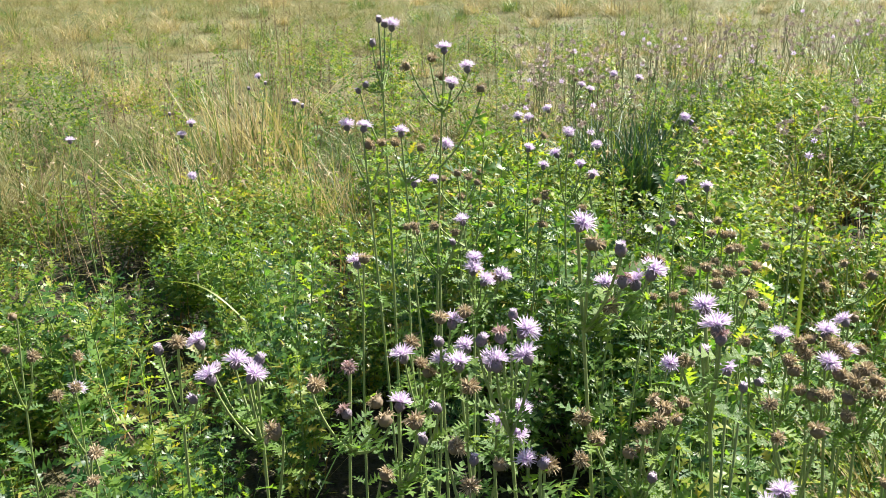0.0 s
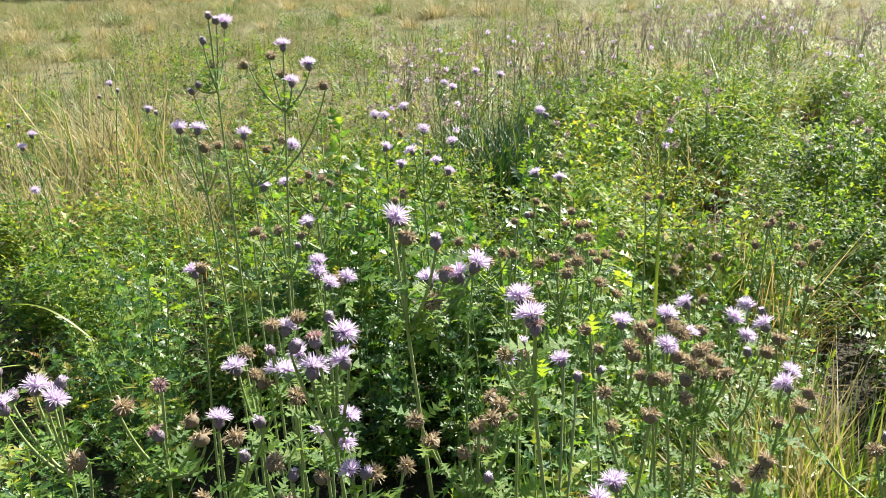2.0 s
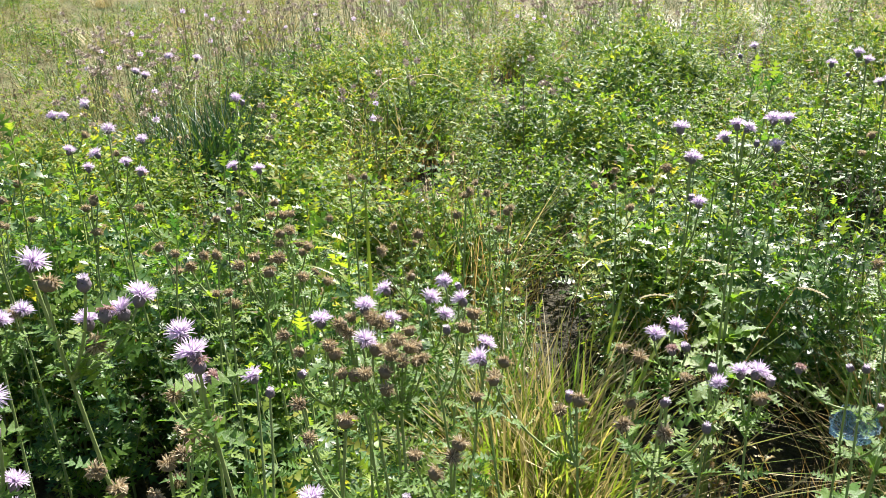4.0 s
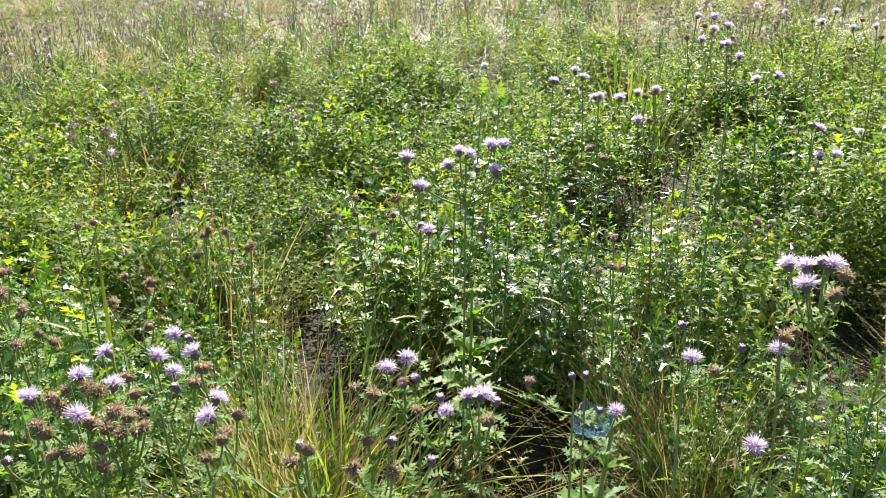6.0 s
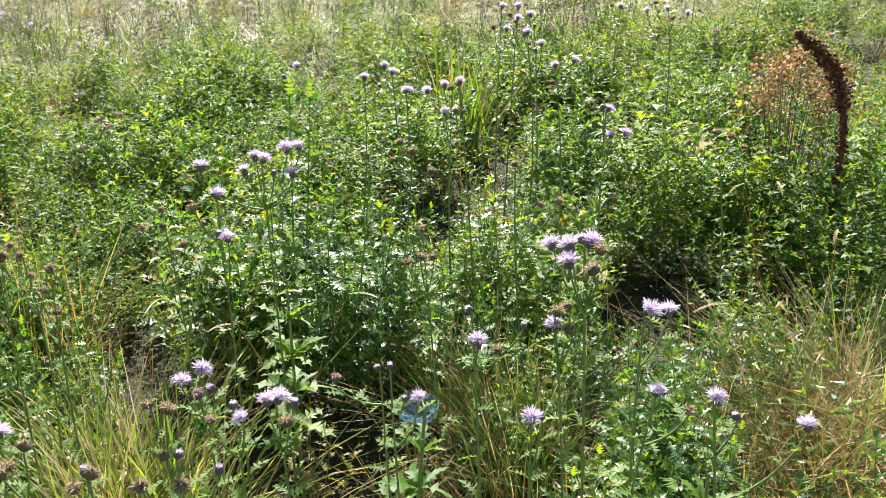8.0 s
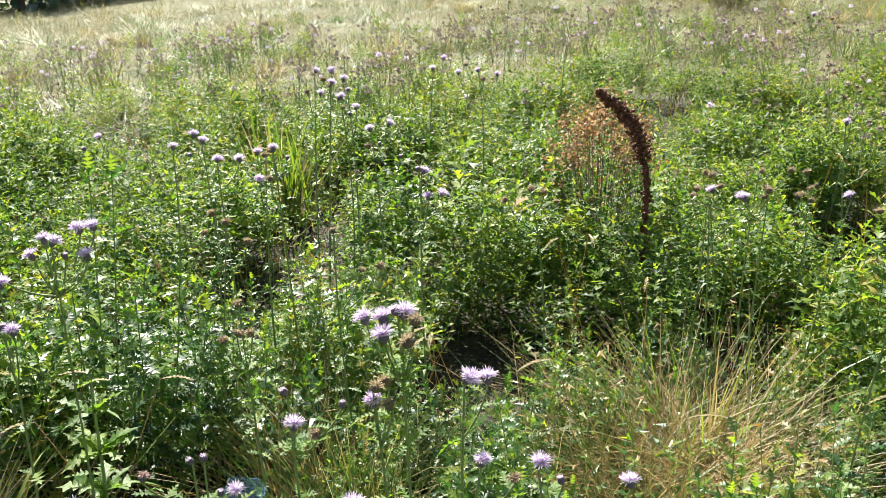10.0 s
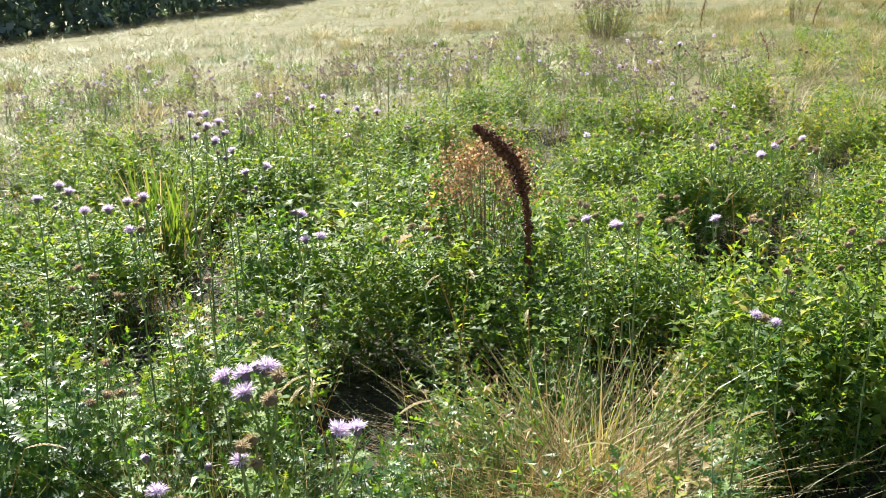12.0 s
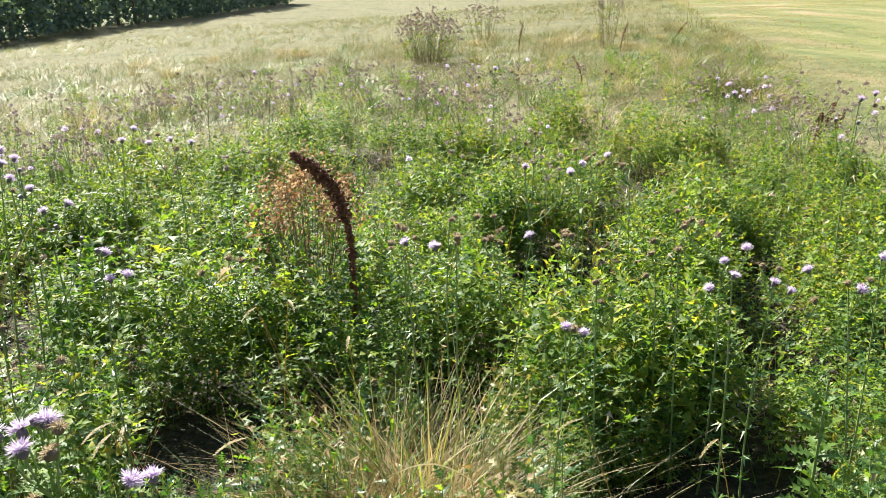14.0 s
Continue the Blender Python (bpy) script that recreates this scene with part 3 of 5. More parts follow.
def thistle_growth():
    """The thicket further off and the low undergrowth."""
    close = [leafy_plant(0.56, 0.19, 9, 18, 0.054, LEAVES_CLOSE, 80 + s, 0.3)[0] for s in range(6)]
    away = [leafy_plant(0.56, 0.2, 8, 15, 0.078, LEAVES_FAR, 90 + s, 0.35)[0] for s in range(6)]
    x, y = sector(6000, 2.5, 9.0, power=0.62)
    r, az = polar(x, y)
    op, cl = openness(x, y), clear(x, y)
    keep = (op > 0.4) & (cl < 0.45) & (r < green_reach(az) + 0.5 * wave(x, y, 2.5)) & (mown(x, y) < -0.35) & (rng.uniform(0, 1, len(x)) < 1.7 * mound(x, y) - 0.4)
    x, y, op, r, az = x[keep], y[keep], op[keep], r[keep], az[keep]
    x, y = np.append(x, [3.75, 3.7, 3.78, 3.68, 3.72, 3.5, 3.48, 3.45, 3.55, 3.4, 3.52]), np.append(y, [0.05, 0.14, -0.04, 0.24, 0.34, -0.1, -0.24, 0.0, -0.2, -0.16, 0.06])
    op, r, az = np.append(op, [1.0] * 11), np.append(r, [3.2] * 11), np.append(az, [88.0] * 11)
    for nm, tp, sel, most in (("thistle_thicket", close, r < 4.3, 560), ("far_thistle_thicket", away, r >= 4.3, 1150)):
        pick = np.flatnonzero(sel)[-most:]
        px, py = x[pick], y[pick]
        k = len(pick)
        sc = rng.uniform(0.8, 1.1, k) * (0.5 + 0.5 * op[pick]) * np.maximum(mound(px, py), np.where(pick >= len(x) - 11, np.where(pick >= len(x) - 6, 0.88, 1.15), 0.0)) * np.interp(r[pick] / green_reach(az[pick]), [0.6, 1.0], [1.0, 0.85])
        v, f = spread(tp, np.stack([px, py, ground_z(px, py) - 0.02], 1), rng.uniform(0, 6.28, k), sc)
        tagged(new(nm, mesh_of(nm, v, f, LEAF_FAR)), "dense green thicket of creeping thistle leaves", "thistle", kind="stuff")
    # low undergrowth of single leaves
    n = 34000
    x, y = sector(n, 0.4, 5.0, power=0.8)
    r, az = polar(x, y)
    keep = (r < green_reach(az)) & (openness(x, y) > 0.25)
    x, y = x[keep], y[keep]
    out = []
    z, hgt = ground_z(x, y), mound(x, y)
    for i in range(len(x)):
        v, f = LEAVES_MID[i % 3]
        s = rng.uniform(0.03, 0.062)
        out.append(((v * s) @ turn(rng.uniform(0, 6.28), rng.normal(0.35, 0.35), rng.normal(0, 0.5)).T + (x[i], y[i], z[i] + rng.uniform(0.0, 0.36) * hgt[i]), f))
    v, f = merge(out)
    tagged(new("undergrowth", mesh_of("undergrowth", v, f, LEAF)), "low green undergrowth of lobed leaves", "undergrowth", kind="stuff")
    # dead brown leaves hanging in the growth
    x, y = sector(15000, 0.6, 8.5, power=0.65)
    r, az = polar(x, y)
    keep = (r < green_reach(az) + 1.6) & (openness(x, y) > 0.4) & (wave(x, y, 2.6, 0.9) + rng.normal(0, 0.6, len(x)) > 0.15)
    x, y, r = x[keep][:6500], y[keep][:6500], r[keep][:6500]
    z = ground_z(x, y) + rng.uniform(0.12, 0.52, len(x)) * mound(x, y)
    out = []
    for i in range(len(x)):
        v, f = LEAVES_MID[i % 3]
        out.append(((v * rng.uniform(0.025, 0.05) * (1 + 0.04 * r[i])) @ turn(rng.uniform(0, 6.28), rng.normal(-0.5, 0.5), rng.normal(0, 0.7)).T + (x[i], y[i], z[i]), f))
    v, f = merge(out)
    tagged(new("withered_leaves", mesh_of("withered_leaves", v, f, DRY_HEAD)), "withered brown leaves hanging in the thistles", "leaves", kind="stuff")
    # weeds scattered in the dry field
    tp2, _ = zip(*[leafy_plant(0.42, 0.15, 5, 12, 0.075, LEAVES_FAR, 120 + s) for s in range(5)])
    x, y = sector(2600, 2.6, 16, power=0.75)
    r, az = polar(x, y)
    e = r - green_reach(az)
    keep = (e > -0.3) & (mown(x, y) < -0.4) & (rng.uniform(0, 1, len(x)) < np.interp(e, [0, 1.2, 4, 9], [1.0, 0.9, 0.6, 0.2]) * (1 + 0.6 * wave(x, y, 1.2, 4.0)))
    x, y = x[keep][:760], y[keep][:760]
    k = len(x)
    v, f = spread(list(tp2), np.stack([x, y, ground_z(x, y) - 0.02], 1), rng.uniform(0, 6.28, k), rng.uniform(0.6, 1.05, k))
    tagged(new("field_weeds", mesh_of("field_weeds", v, f, LEAF_FAR)), "scattered green weeds standing in dry grass", "weeds", kind="stuff")


def meadow_blades():
    """Grass among the thistles."""
    x, y = sector(38000, 0.45, 7.5, power=0.7)
    r, az = polar(x, y)
    w = 0.3 + 0.7 * smooth(0.1, 0.9, wave(x, y, 1.5, 5.0) + 0.3 + 0.5 * smooth(2.5, 4.5, r))
    keep = (r < green_reach(az) + 0.5) & (rng.uniform(0, 1, len(x)) < w) & (openness(x, y) > 0.3)
    x, y, r = x[keep], y[keep], r[keep]
    k = len(x)
    dry = rng.uniform(0, 1, k) < 0.38
    for nm, sel, mat, lab in (("meadow_grass", ~dry, GRASS, "green grass blades between the thistles"), ("dead_grass", dry, TAN_GRASS, "dead tan grass blades between the thistles")):
        n = int(sel.sum())
        P = np.stack([x[sel], y[sel], ground_z(x[sel], y[sel]) - 0.02], 1)
        v, f = blades(P, rng.uniform(0.2, 0.6, n) * mound(x[sel], y[sel]) * np.interp(r[sel], [1.5, 3], [1.0, 0.68]), 0.003 + 0.0008 * r[sel], rng.normal(0.15, 0.25, n), rng.normal(0.25, 0.4, n), 3, 15)
        tagged(new(nm, mesh_of(nm, v, f, mat)), lab, "grass", kind="stuff")


def yellowing_thistles():
    lv, st = leafy_plant(0.5, 0.13, 6, 12, 0.06, LEAVES, 71)
    fol, shoots = mesh_of("foliage", *lv, YELLOW_LEAF), [mesh_of("shoot", *q, STEM) for q in st]
    for px, py, s in ((2.39, -0.44, 1.0), (0.3, 2.5, 0.75), (1.96, 0.98, 0.75), (1.25, 2.35, 0.75), (3.05, -0.62, 0.85), (3.2, 0.95, 0.9)):
        e = new("yellowing_thistle")
        tagged(e, "withering thistle with yellow and orange leaves", "thistle", "yellowing thistles")
        part("foliage", fol, e)
        for q in shoots:
            part("shoot", q, e)
        e.matrix_basis = pose(px, py, float(ground_z(px, py)) - 0.02, rng.normal(0, 6), rng.normal(0, 6), rng.uniform(0, 360)) @ Matrix.Diagonal((s, s, s, 1))


young_thistles()
yellowing_thistles()
thistle_growth()
meadow_blades()

# ---- flowering thistles ----
def floret_brush(count, length, spread_deg, width, seed, flop=0.2, wild=0.08, disc=0.0035):
    """A brush of narrow florets round +z, from a small disc."""
    r = np.random.default_rng(seed)
    out = []
    for i in range(count):
        u = ((i + 0.5) / count) ** 0.5
        th = radians(spread_deg) * u + r.normal(0, wild)
        a = i * 2.39996 + r.normal(0, 0.15)
        d = np.array([math.sin(th) * math.cos(a), math.sin(th) * math.sin(a), math.cos(th)])
        s = np.cross(d, r.normal(0, 1, 3))
        s /= np.linalg.norm(s)
        L = length * r.uniform(0.95 - 2.2 * wild, 1.1 + wild)
        p0 = np.array([math.cos(a), math.sin(a), 0]) * u * disc
        p1 = p0 + d * L * 0.6
        p2 = p0 + d * L + np.array([0, 0, -flop * L * u]) + r.normal(0, 0.0006, 3)
        w = width
        out.append((np.array([p0 - s * w * 0.4, p0 + s * w * 0.4, p1 + s * w * 0.6, p1 - s * w * 0.6, p2 + s * w * 0.25, p2 - s * w * 0.25]),
                    np.array([(0, 1, 2), (0, 2, 3), (3, 2, 4), (3, 4, 5)])))
    return merge(out)


def cup(radius, height, seed, ragged=0.0, tips=True):
    """Scaly ovoid base of a flower head, its rim at z = 0."""
    r = np.random.default_rng(seed)
    n, rings = 9, 5
    prof = [0.35, 0.85, 1.0, 0.9, 0.72]
    V = [(0, 0, -height)]
    for j in range(rings):
        z = -height * (1 - (j + 0.35) / (rings - 0.65 + 0.0))
        for k in range(n):
            a = 2 * math.pi * (k + 0.5 * (j % 2)) / n
            q = radius * prof[j] * (1 + (0.12 if k % 2 else -0.05) + r.normal(0, 0.03 + ragged))
            V.append((math.cos(a) * q, math.sin(a) * q, z))
    V.append((0, 0, -0.0005))
    F = [(0, 1 + (k + 1) % n, 1 + k) for k in range(n)]
    for j in range(rings - 1):
        for k in range(n):
            a, b = 1 + j * n + k, 1 + j * n + (k + 1) % n
            F += [(a, b, b + n), (a, b + n, a + n)]
    top = 1 + (rings - 1) * n
    F += [(top + k, top + (k + 1) % n, len(V) - 1) for k in range(n)]
    # scale tips
    out = [(np.array(V), np.array(F))]
    for i in range(26 if tips else 0):
        a, z = i * 2.4, -height * (0.85 - 0.8 * i / 26)
        q = radius * np.interp(-z / height, [0, 0.4, 1], [0.78, 1.0, 0.5])
        p = np.array([math.cos(a) * q, math.sin(a) * q, z])
        s = np.array([-math.sin(a), math.cos(a), 0]) * radius * 0.16
        out.append((np.array([p - s, p + s, p + np.array([math.cos(a) * 0.18, math.sin(a) * 0.18, 0.3]) * radius * (1 + 3 * ragged)]), np.array([(0, 1, 2)])))
    return merge(out)


BLOOM = [(mesh_of("flower_head", *cup(0.0062, 0.014, s), INVOLUCRE, True), mesh_of("floret_tuft", *floret_brush(180, 0.0122, 84, 0.0011, s, 0.05, 0.16), FLORET)) for s in range(4)]
FADED = [(mesh_of("flower_head", *cup(0.0066, 0.014, s), INVOLUCRE, True), mesh_of("floret_tuft", *floret_brush(80, 0.0095, 70, 0.0013, s, 0.5), PINK)) for s in (11, 12)]
BUD = [(mesh_of("flower_head", *cup(0.0062, 0.0135, s), INVOLUCRE, True), mesh_of("floret_tuft", *floret_brush(22, 0.004, 45, 0.001, s), FLORET)) for s in (21, 22)]
SEED = [(mesh_of("seed_head", *cup(0.0085, 0.012, s, 0.08, False), DRY_CUP), mesh_of("pappus_tuft", *floret_brush(115, 0.0075, 88, 0.0013, s, 0.25, 0.34, 0.0065), DRY_HEAD)) for s in (31, 32, 33, 34)]
LEAF_MESH = [mesh_of("leaf", *cut_leaf(5, w, d, k, 0.06), LEAF) for w, d, k in ((0.26, 0.2, 51), (0.22, 0.45, 52), (0.3, 0.3, 53), (0.24, 0.6, 54))]


def add_head(e, kind, at, away, near=True, size=1.0):
    """A flower head with its florets at a place of the plant e."""
    pool = {"b": BLOOM, "u": BUD, "p": FADED, "s": SEED}[kind]
    body, top = pool[rng.integers(len(pool))]
    tilt = rng.uniform(5, 38) if kind != "s" else rng.uniform(5, 70)
    a = math.degrees(math.atan2(away[1], away[0])) + rng.normal(0, 40)
    s = size * {"b": rng.uniform(0.95, 1.15), "u": rng.uniform(0.85, 1.1), "p": rng.uniform(0.9, 1.1), "s": rng.uniform(0.78, 1.12)}[kind]
    m = Matrix.Translation(at) @ pose(0, 0, 0, 0, 0, a) @ pose(0, 0, 0, 0, tilt, rng.uniform(0, 360)) @ Matrix.Diagonal((s, s, s, 1))
    h = part("seed_head" if kind == "s" else "flower_head", body, e, {"b": "open mauve flower head", "u": "closed purple-grey bud", "p": "fading pinkish flower head", "s": "dry brown shaggy seed head"}[kind], m)
    part("pappus_tuft" if kind == "s" else "floret_tuft", top, h)
    return m @ Vector((0, 0, -0.0135))


def thistle(bx, by, kinds, heads):
    """A flowering thistle rooted at bx, by; its heads stand at the given places."""
    z0 = float(ground_z(bx, by)) - 0.02
    e = new("flowering_thistle")
    e.location = (bx, by, z0)
    H = [np.array(h) - (bx, by, z0) for h in heads]
    c = np.mean(H, 0)
    lead = max(range(len(H)), key=lambda i: H[i][2] - 0.6 * np.linalg.norm(H[i][:2] - c[:2]))
    r, _ = polar(bx, by)
    dry = kinds.count("s") > len(kinds) * 0.6
    size = float(np.interp(r, [0.6, 1.0, 3.0, 6.0], [0.72, 0.88, 1.0, 1.15]))
    spots = []
    thick = float(np.interp(r, [1, 4], [1.0, 1.3]))
    necks = [np.array(add_head(e, kind, Vector(h), (h - c)[:2], size=size)) for kind, h in zip(kinds, H)]
    main = arc((0, 0, 0), necks[lead], 0, rng.normal(0, 0.03, 2), 12)
    part("stem", mesh_of("stem", *tube(main, np.linspace(0.003, 0.0015, 12) * thick, 6), STEM, True), e)
    spots += [(p, 0.06 - 0.0025 * i) for i, p in enumerate(main[1:-1])]
    for i, n in enumerate(necks):
        if i == lead:
            continue
        gap = float(np.linalg.norm(n[:2] - main[-1][:2]))
        want = n[2] - 0.04 - 0.9 * gap - rng.uniform(0, 0.05)
        q = main[int(np.clip(np.searchsorted(main[:, 2], want), 3, 10))]
        k = arc(q, n, -0.25 * gap, ((n - q)[0] * 0.2, (n - q)[1] * 0.2), 7)
        part("branch", mesh_of("branch", *tube(k, np.linspace(0.0019, 0.0012, 7) * thick, 5), STEM, True), e)
        spots += [(p, 0.034) for p in k[1:-1]]
    a = rng.uniform(0, 6.28)
    if r < 2.2:
        for p, L in spots:
            for _ in range(2 if L > 0.036 else 1):
                a += 2.4
                s = L * rng.uniform(0.6, 1.1)
                m = Matrix(turn(a, rng.normal(0.35, 0.25), rng.normal(0, 0.3)).tolist()).to_4x4()
                m = Matrix.Translation(p) @ m @ Matrix.Diagonal((s, s, s, 1))
                part("leaf", LEAF_MESH[rng.integers(4)], e, "", m)
    else:
        out = []
        for p, L in spots:
            for _ in range(4):
                a += 2.4
                v, f = LEAVES_MID[rng.integers(3)]
                out.append(((v * L * rng.uniform(0.6, 0.9)) @ turn(a, rng.normal(0.35, 0.25), rng.normal(0, 0.3)).T + p, f))
        part("foliage", mesh_of("foliage", *merge(out), LEAF), e)
    n = {k: kinds.count(k) for k in "bups"}
    if dry:
        lab = "creeping thistle gone to seed with shaggy brown heads"
    elif n["s"] + n["p"]:
        lab = "creeping thistle with mauve flowers and dry brown heads"
    else:
        lab = "creeping thistle with open mauve flower heads"
    tagged(e, lab, "thistle", "flowering thistles")


thistle(0.31, 1.03, "sbuu", [(0.297, 1.085, 0.998), (0.317, 1.087, 0.994), (0.277, 1.090, 0.994), (0.302, 1.040, 0.956)])
thistle(0.35, 1.03, "bbbuusu", [(0.323, 1.013, 0.991), (0.352, 1.037, 0.990), (0.366, 1.005, 0.988), (0.376, 1.018, 1.000), (0.332, 1.044, 0.985), (0.372, 0.959, 0.948), (0.364, 1.031, 0.989)])
thistle(0.41, 0.96, "ppssss", [(0.453, 0.962, 1.000), (0.441, 0.941, 0.967), (0.472, 0.943, 0.969), (0.421, 0.968, 0.986), (0.467, 0.885, 0.926), (0.476, 0.923, 0.961)])
thistle(0.60, 1.18, "bsbss", [(0.554, 1.156, 0.896), (0.572, 1.132, 0.894), (0.593, 1.120, 0.900), (0.572, 1.173, 0.901), (0.580, 1.125, 0.884)])
thistle(0.51, 0.97, "busu", [(0.498, 0.946, 0.961), (0.529, 0.937, 0.955), (0.505, 0.921, 0.954), (0.510, 0.916, 0.938)])
thistle(0.54, 0.96, "bs", [(0.579, 1.006, 0.958), (0.577, 0.964, 0.952)])
thistle(0.59, 1.09, "bssub", [(0.612, 1.122, 0.948), (0.594, 1.116, 0.959), (0.625, 1.119, 0.960), (0.582, 1.091, 0.943), (0.611, 1.079, 0.935)])
thistle(0.62, 0.87, "upbbbu", [(0.556, 0.861, 1.063), (0.570, 0.859, 1.065), (0.562, 0.846, 1.046), (0.585, 0.838, 1.051), (0.596, 0.861, 1.062), (0.590, 0.877, 1.074)])
thistle(0.54, 0.85, "suss", [(0.519, 0.801, 0.957), (0.534, 0.831, 0.964), (0.554, 0.821, 0.958), (0.523, 0.843, 0.969)])
thistle(0.55, 0.93, "bbbb", [(0.577, 0.881, 0.959), (0.605, 0.897, 0.958), (0.592, 0.876, 0.947), (0.588, 0.930, 0.996)])
thistle(0.56, 0.78, "buss", [(0.577, 0.816, 0.960), (0.585, 0.794, 0.971), (0.593, 0.803, 0.959), (0.617, 0.790, 0.966)])
thistle(0.72, 0.87, "bsubpbbs", [(0.650, 0.865, 1.153), (0.652, 0.847, 1.141), (0.674, 0.840, 1.139), (0.686, 0.886, 1.081), (0.697, 0.874, 1.090), (0.713, 0.883, 1.081), (0.730, 0.876, 1.091), (0.684, 0.872, 1.065)])
thistle(0.74, 0.76, "bbubusp", [(0.706, 0.760, 1.110), (0.700, 0.733, 1.107), (0.701, 0.746, 1.080), (0.826, 0.885, 0.963), (0.827, 0.856, 0.960), (0.693, 0.759, 1.064), (0.701, 0.728, 1.101)])
thistle(0.73, 0.87, "sssssssu", [(0.729, 0.851, 0.943), (0.756, 0.864, 0.932), (0.717, 0.857, 0.936), (0.751, 0.877, 0.939), (0.676, 0.876, 0.921), (0.664, 0.884, 0.942), (0.697, 0.847, 0.918), (0.711, 0.826, 0.902)])
thistle(0.96, 0.98, "usss", [(0.934, 0.964, 0.883), (0.976, 0.969, 0.900), (0.981, 0.965, 0.888), (0.966, 0.936, 0.880)])
thistle(1.03, 0.97, "bsss", [(1.007, 1.027, 0.899), (1.020, 1.009, 0.892), (1.050, 1.024, 0.887), (1.026, 1.000, 0.881)])
thistle(1.01, 0.88, "bsss", [(1.006, 0.939, 0.905), (1.015, 0.927, 0.895), (0.977, 0.907, 0.888), (0.977, 0.924, 0.877)])
thistle(1.09, 1.02, "bsss", [(1.069, 1.018, 0.897), (1.064, 1.001, 0.892), (1.073, 0.990, 0.881), (1.061, 0.992, 0.889)])
thistle(1.01, 0.87, "ssssssss", [(1.008, 0.898, 0.903), (1.026, 0.904, 0.912), (1.042, 0.902, 0.896), (1.043, 0.893, 0.881), (0.998, 0.892, 0.887), (1.043, 0.880, 0.890), (1.023, 0.896, 0.887), (0.988, 0.881, 0.873)])
thistle(1.22, 0.95, "bbus", [(1.190, 1.026, 0.860), (1.194, 1.004, 0.840), (1.178, 0.985, 0.834), (1.201, 0.971, 0.832)])
thistle(1.09, 0.89, "bss", [(1.128, 0.875, 0.853), (1.135, 0.854, 0.836), (1.093, 0.846, 0.829)])
thistle(0.76, 0.89, "sssbp", [(0.757, 0.908, 0.929), (0.782, 0.891, 0.930), (0.733, 0.881, 0.894), (0.794, 0.937, 0.948), (0.803, 0.919, 0.959)])
thistle(0.73, 0.71, "bbs", [(0.780, 0.730, 0.933), (0.759, 0.721, 0.928), (0.751, 0.732, 0.920)])
thistle(0.81, 0.79, "sssu", [(0.830, 0.802, 0.930), (0.841, 0.832, 0.948), (0.862, 0.788, 0.942), (0.865, 0.709, 0.895)])
thistle(0.98, 0.97, "ss", [(0.939, 1.009, 0.912), (0.951, 0.999, 0.888)])
thistle(0.91, 0.69, "ssss", [(0.902, 0.737, 0.907), (0.935, 0.721, 0.894), (0.946, 0.721, 0.905), (0.915, 0.722, 0.886)])
thistle(0.55, 1.46, "sb", [(0.579, 1.463, 0.905), (0.569, 1.480, 0.894)])
thistle(0.68, 1.59, "bsssu", [(0.769, 1.552, 0.910), (0.690, 1.569, 0.906), (0.719, 1.556, 0.904), (0.756, 1.554, 0.889), (0.737, 1.511, 0.892)])
thistle(0.71, 1.39, "bbbbs", [(0.733, 1.390, 0.908), (0.727, 1.378, 0.896), (0.732, 1.337, 0.893), (0.764, 1.352, 0.889), (0.751, 1.353, 0.888)])
thistle(0.72, 1.66, "ss", [(0.721, 1.680, 0.851), (0.708, 1.688, 0.861)])
thistle(0.90, 1.88, "bbsss", [(0.796, 1.945, 0.860), (0.836, 1.932, 0.864), (0.886, 1.924, 0.875), (0.914, 1.933, 0.860), (0.921, 1.897, 0.857)])
thistle(0.66, 1.65, "bbss", [(0.606, 1.663, 1.067), (0.631, 1.639, 1.067), (0.658, 1.636, 1.038), (0.639, 1.638, 1.035)])
thistle(0.79, 1.83, "bsbss", [(0.744, 1.833, 1.001), (0.792, 1.866, 0.956), (0.827, 1.810, 0.971), (0.737, 1.851, 0.977), (0.819, 1.857, 0.972)])
thistle(0.66, 1.69, "buuusuu", [(0.717, 1.755, 1.213), (0.699, 1.734, 1.222), (0.670, 1.707, 1.195), (0.684, 1.711, 1.233), (0.686, 1.729, 1.147), (0.652, 1.697, 1.126), (0.640, 1.722, 1.113)])
thistle(0.77, 1.79, "bbbssss", [(0.819, 1.778, 1.162), (0.861, 1.775, 1.124), (0.814, 1.724, 1.107), (0.750, 1.809, 1.129), (0.815, 1.792, 1.110), (0.879, 1.753, 1.087), (0.803, 1.801, 1.143)])
thistle(1.21, 2.29, "bbbsbb", [(1.202, 2.358, 0.871), (1.203, 2.291, 0.881), (1.269, 2.320, 0.890), (1.222, 2.227, 0.846), (1.174, 2.216, 0.822), (1.181, 2.144, 0.795)])
thistle(1.24, 1.97, "bbbbbs", [(1.214, 2.073, 0.891), (1.157, 2.024, 0.860), (1.199, 1.979, 0.841), (1.213, 1.942, 0.825), (1.258, 2.015, 0.869), (1.212, 2.056, 0.840)])
thistle(1.33, 1.71, "bbus", [(1.325, 1.759, 0.849), (1.359, 1.719, 0.843), (1.253, 1.671, 0.799), (1.338, 1.643, 0.797)])
thistle(1.57, 2.12, "bu", [(1.589, 2.172, 0.866), (1.592, 2.142, 0.862)])
thistle(1.76, 3.16, "bbs", [(1.800, 3.192, 0.748), (1.823, 3.169, 0.733), (1.788, 3.217, 0.766)])
thistle(2.05, 3.24, "bb", [(1.973, 3.273, 0.759), (2.062, 3.235, 0.742)])
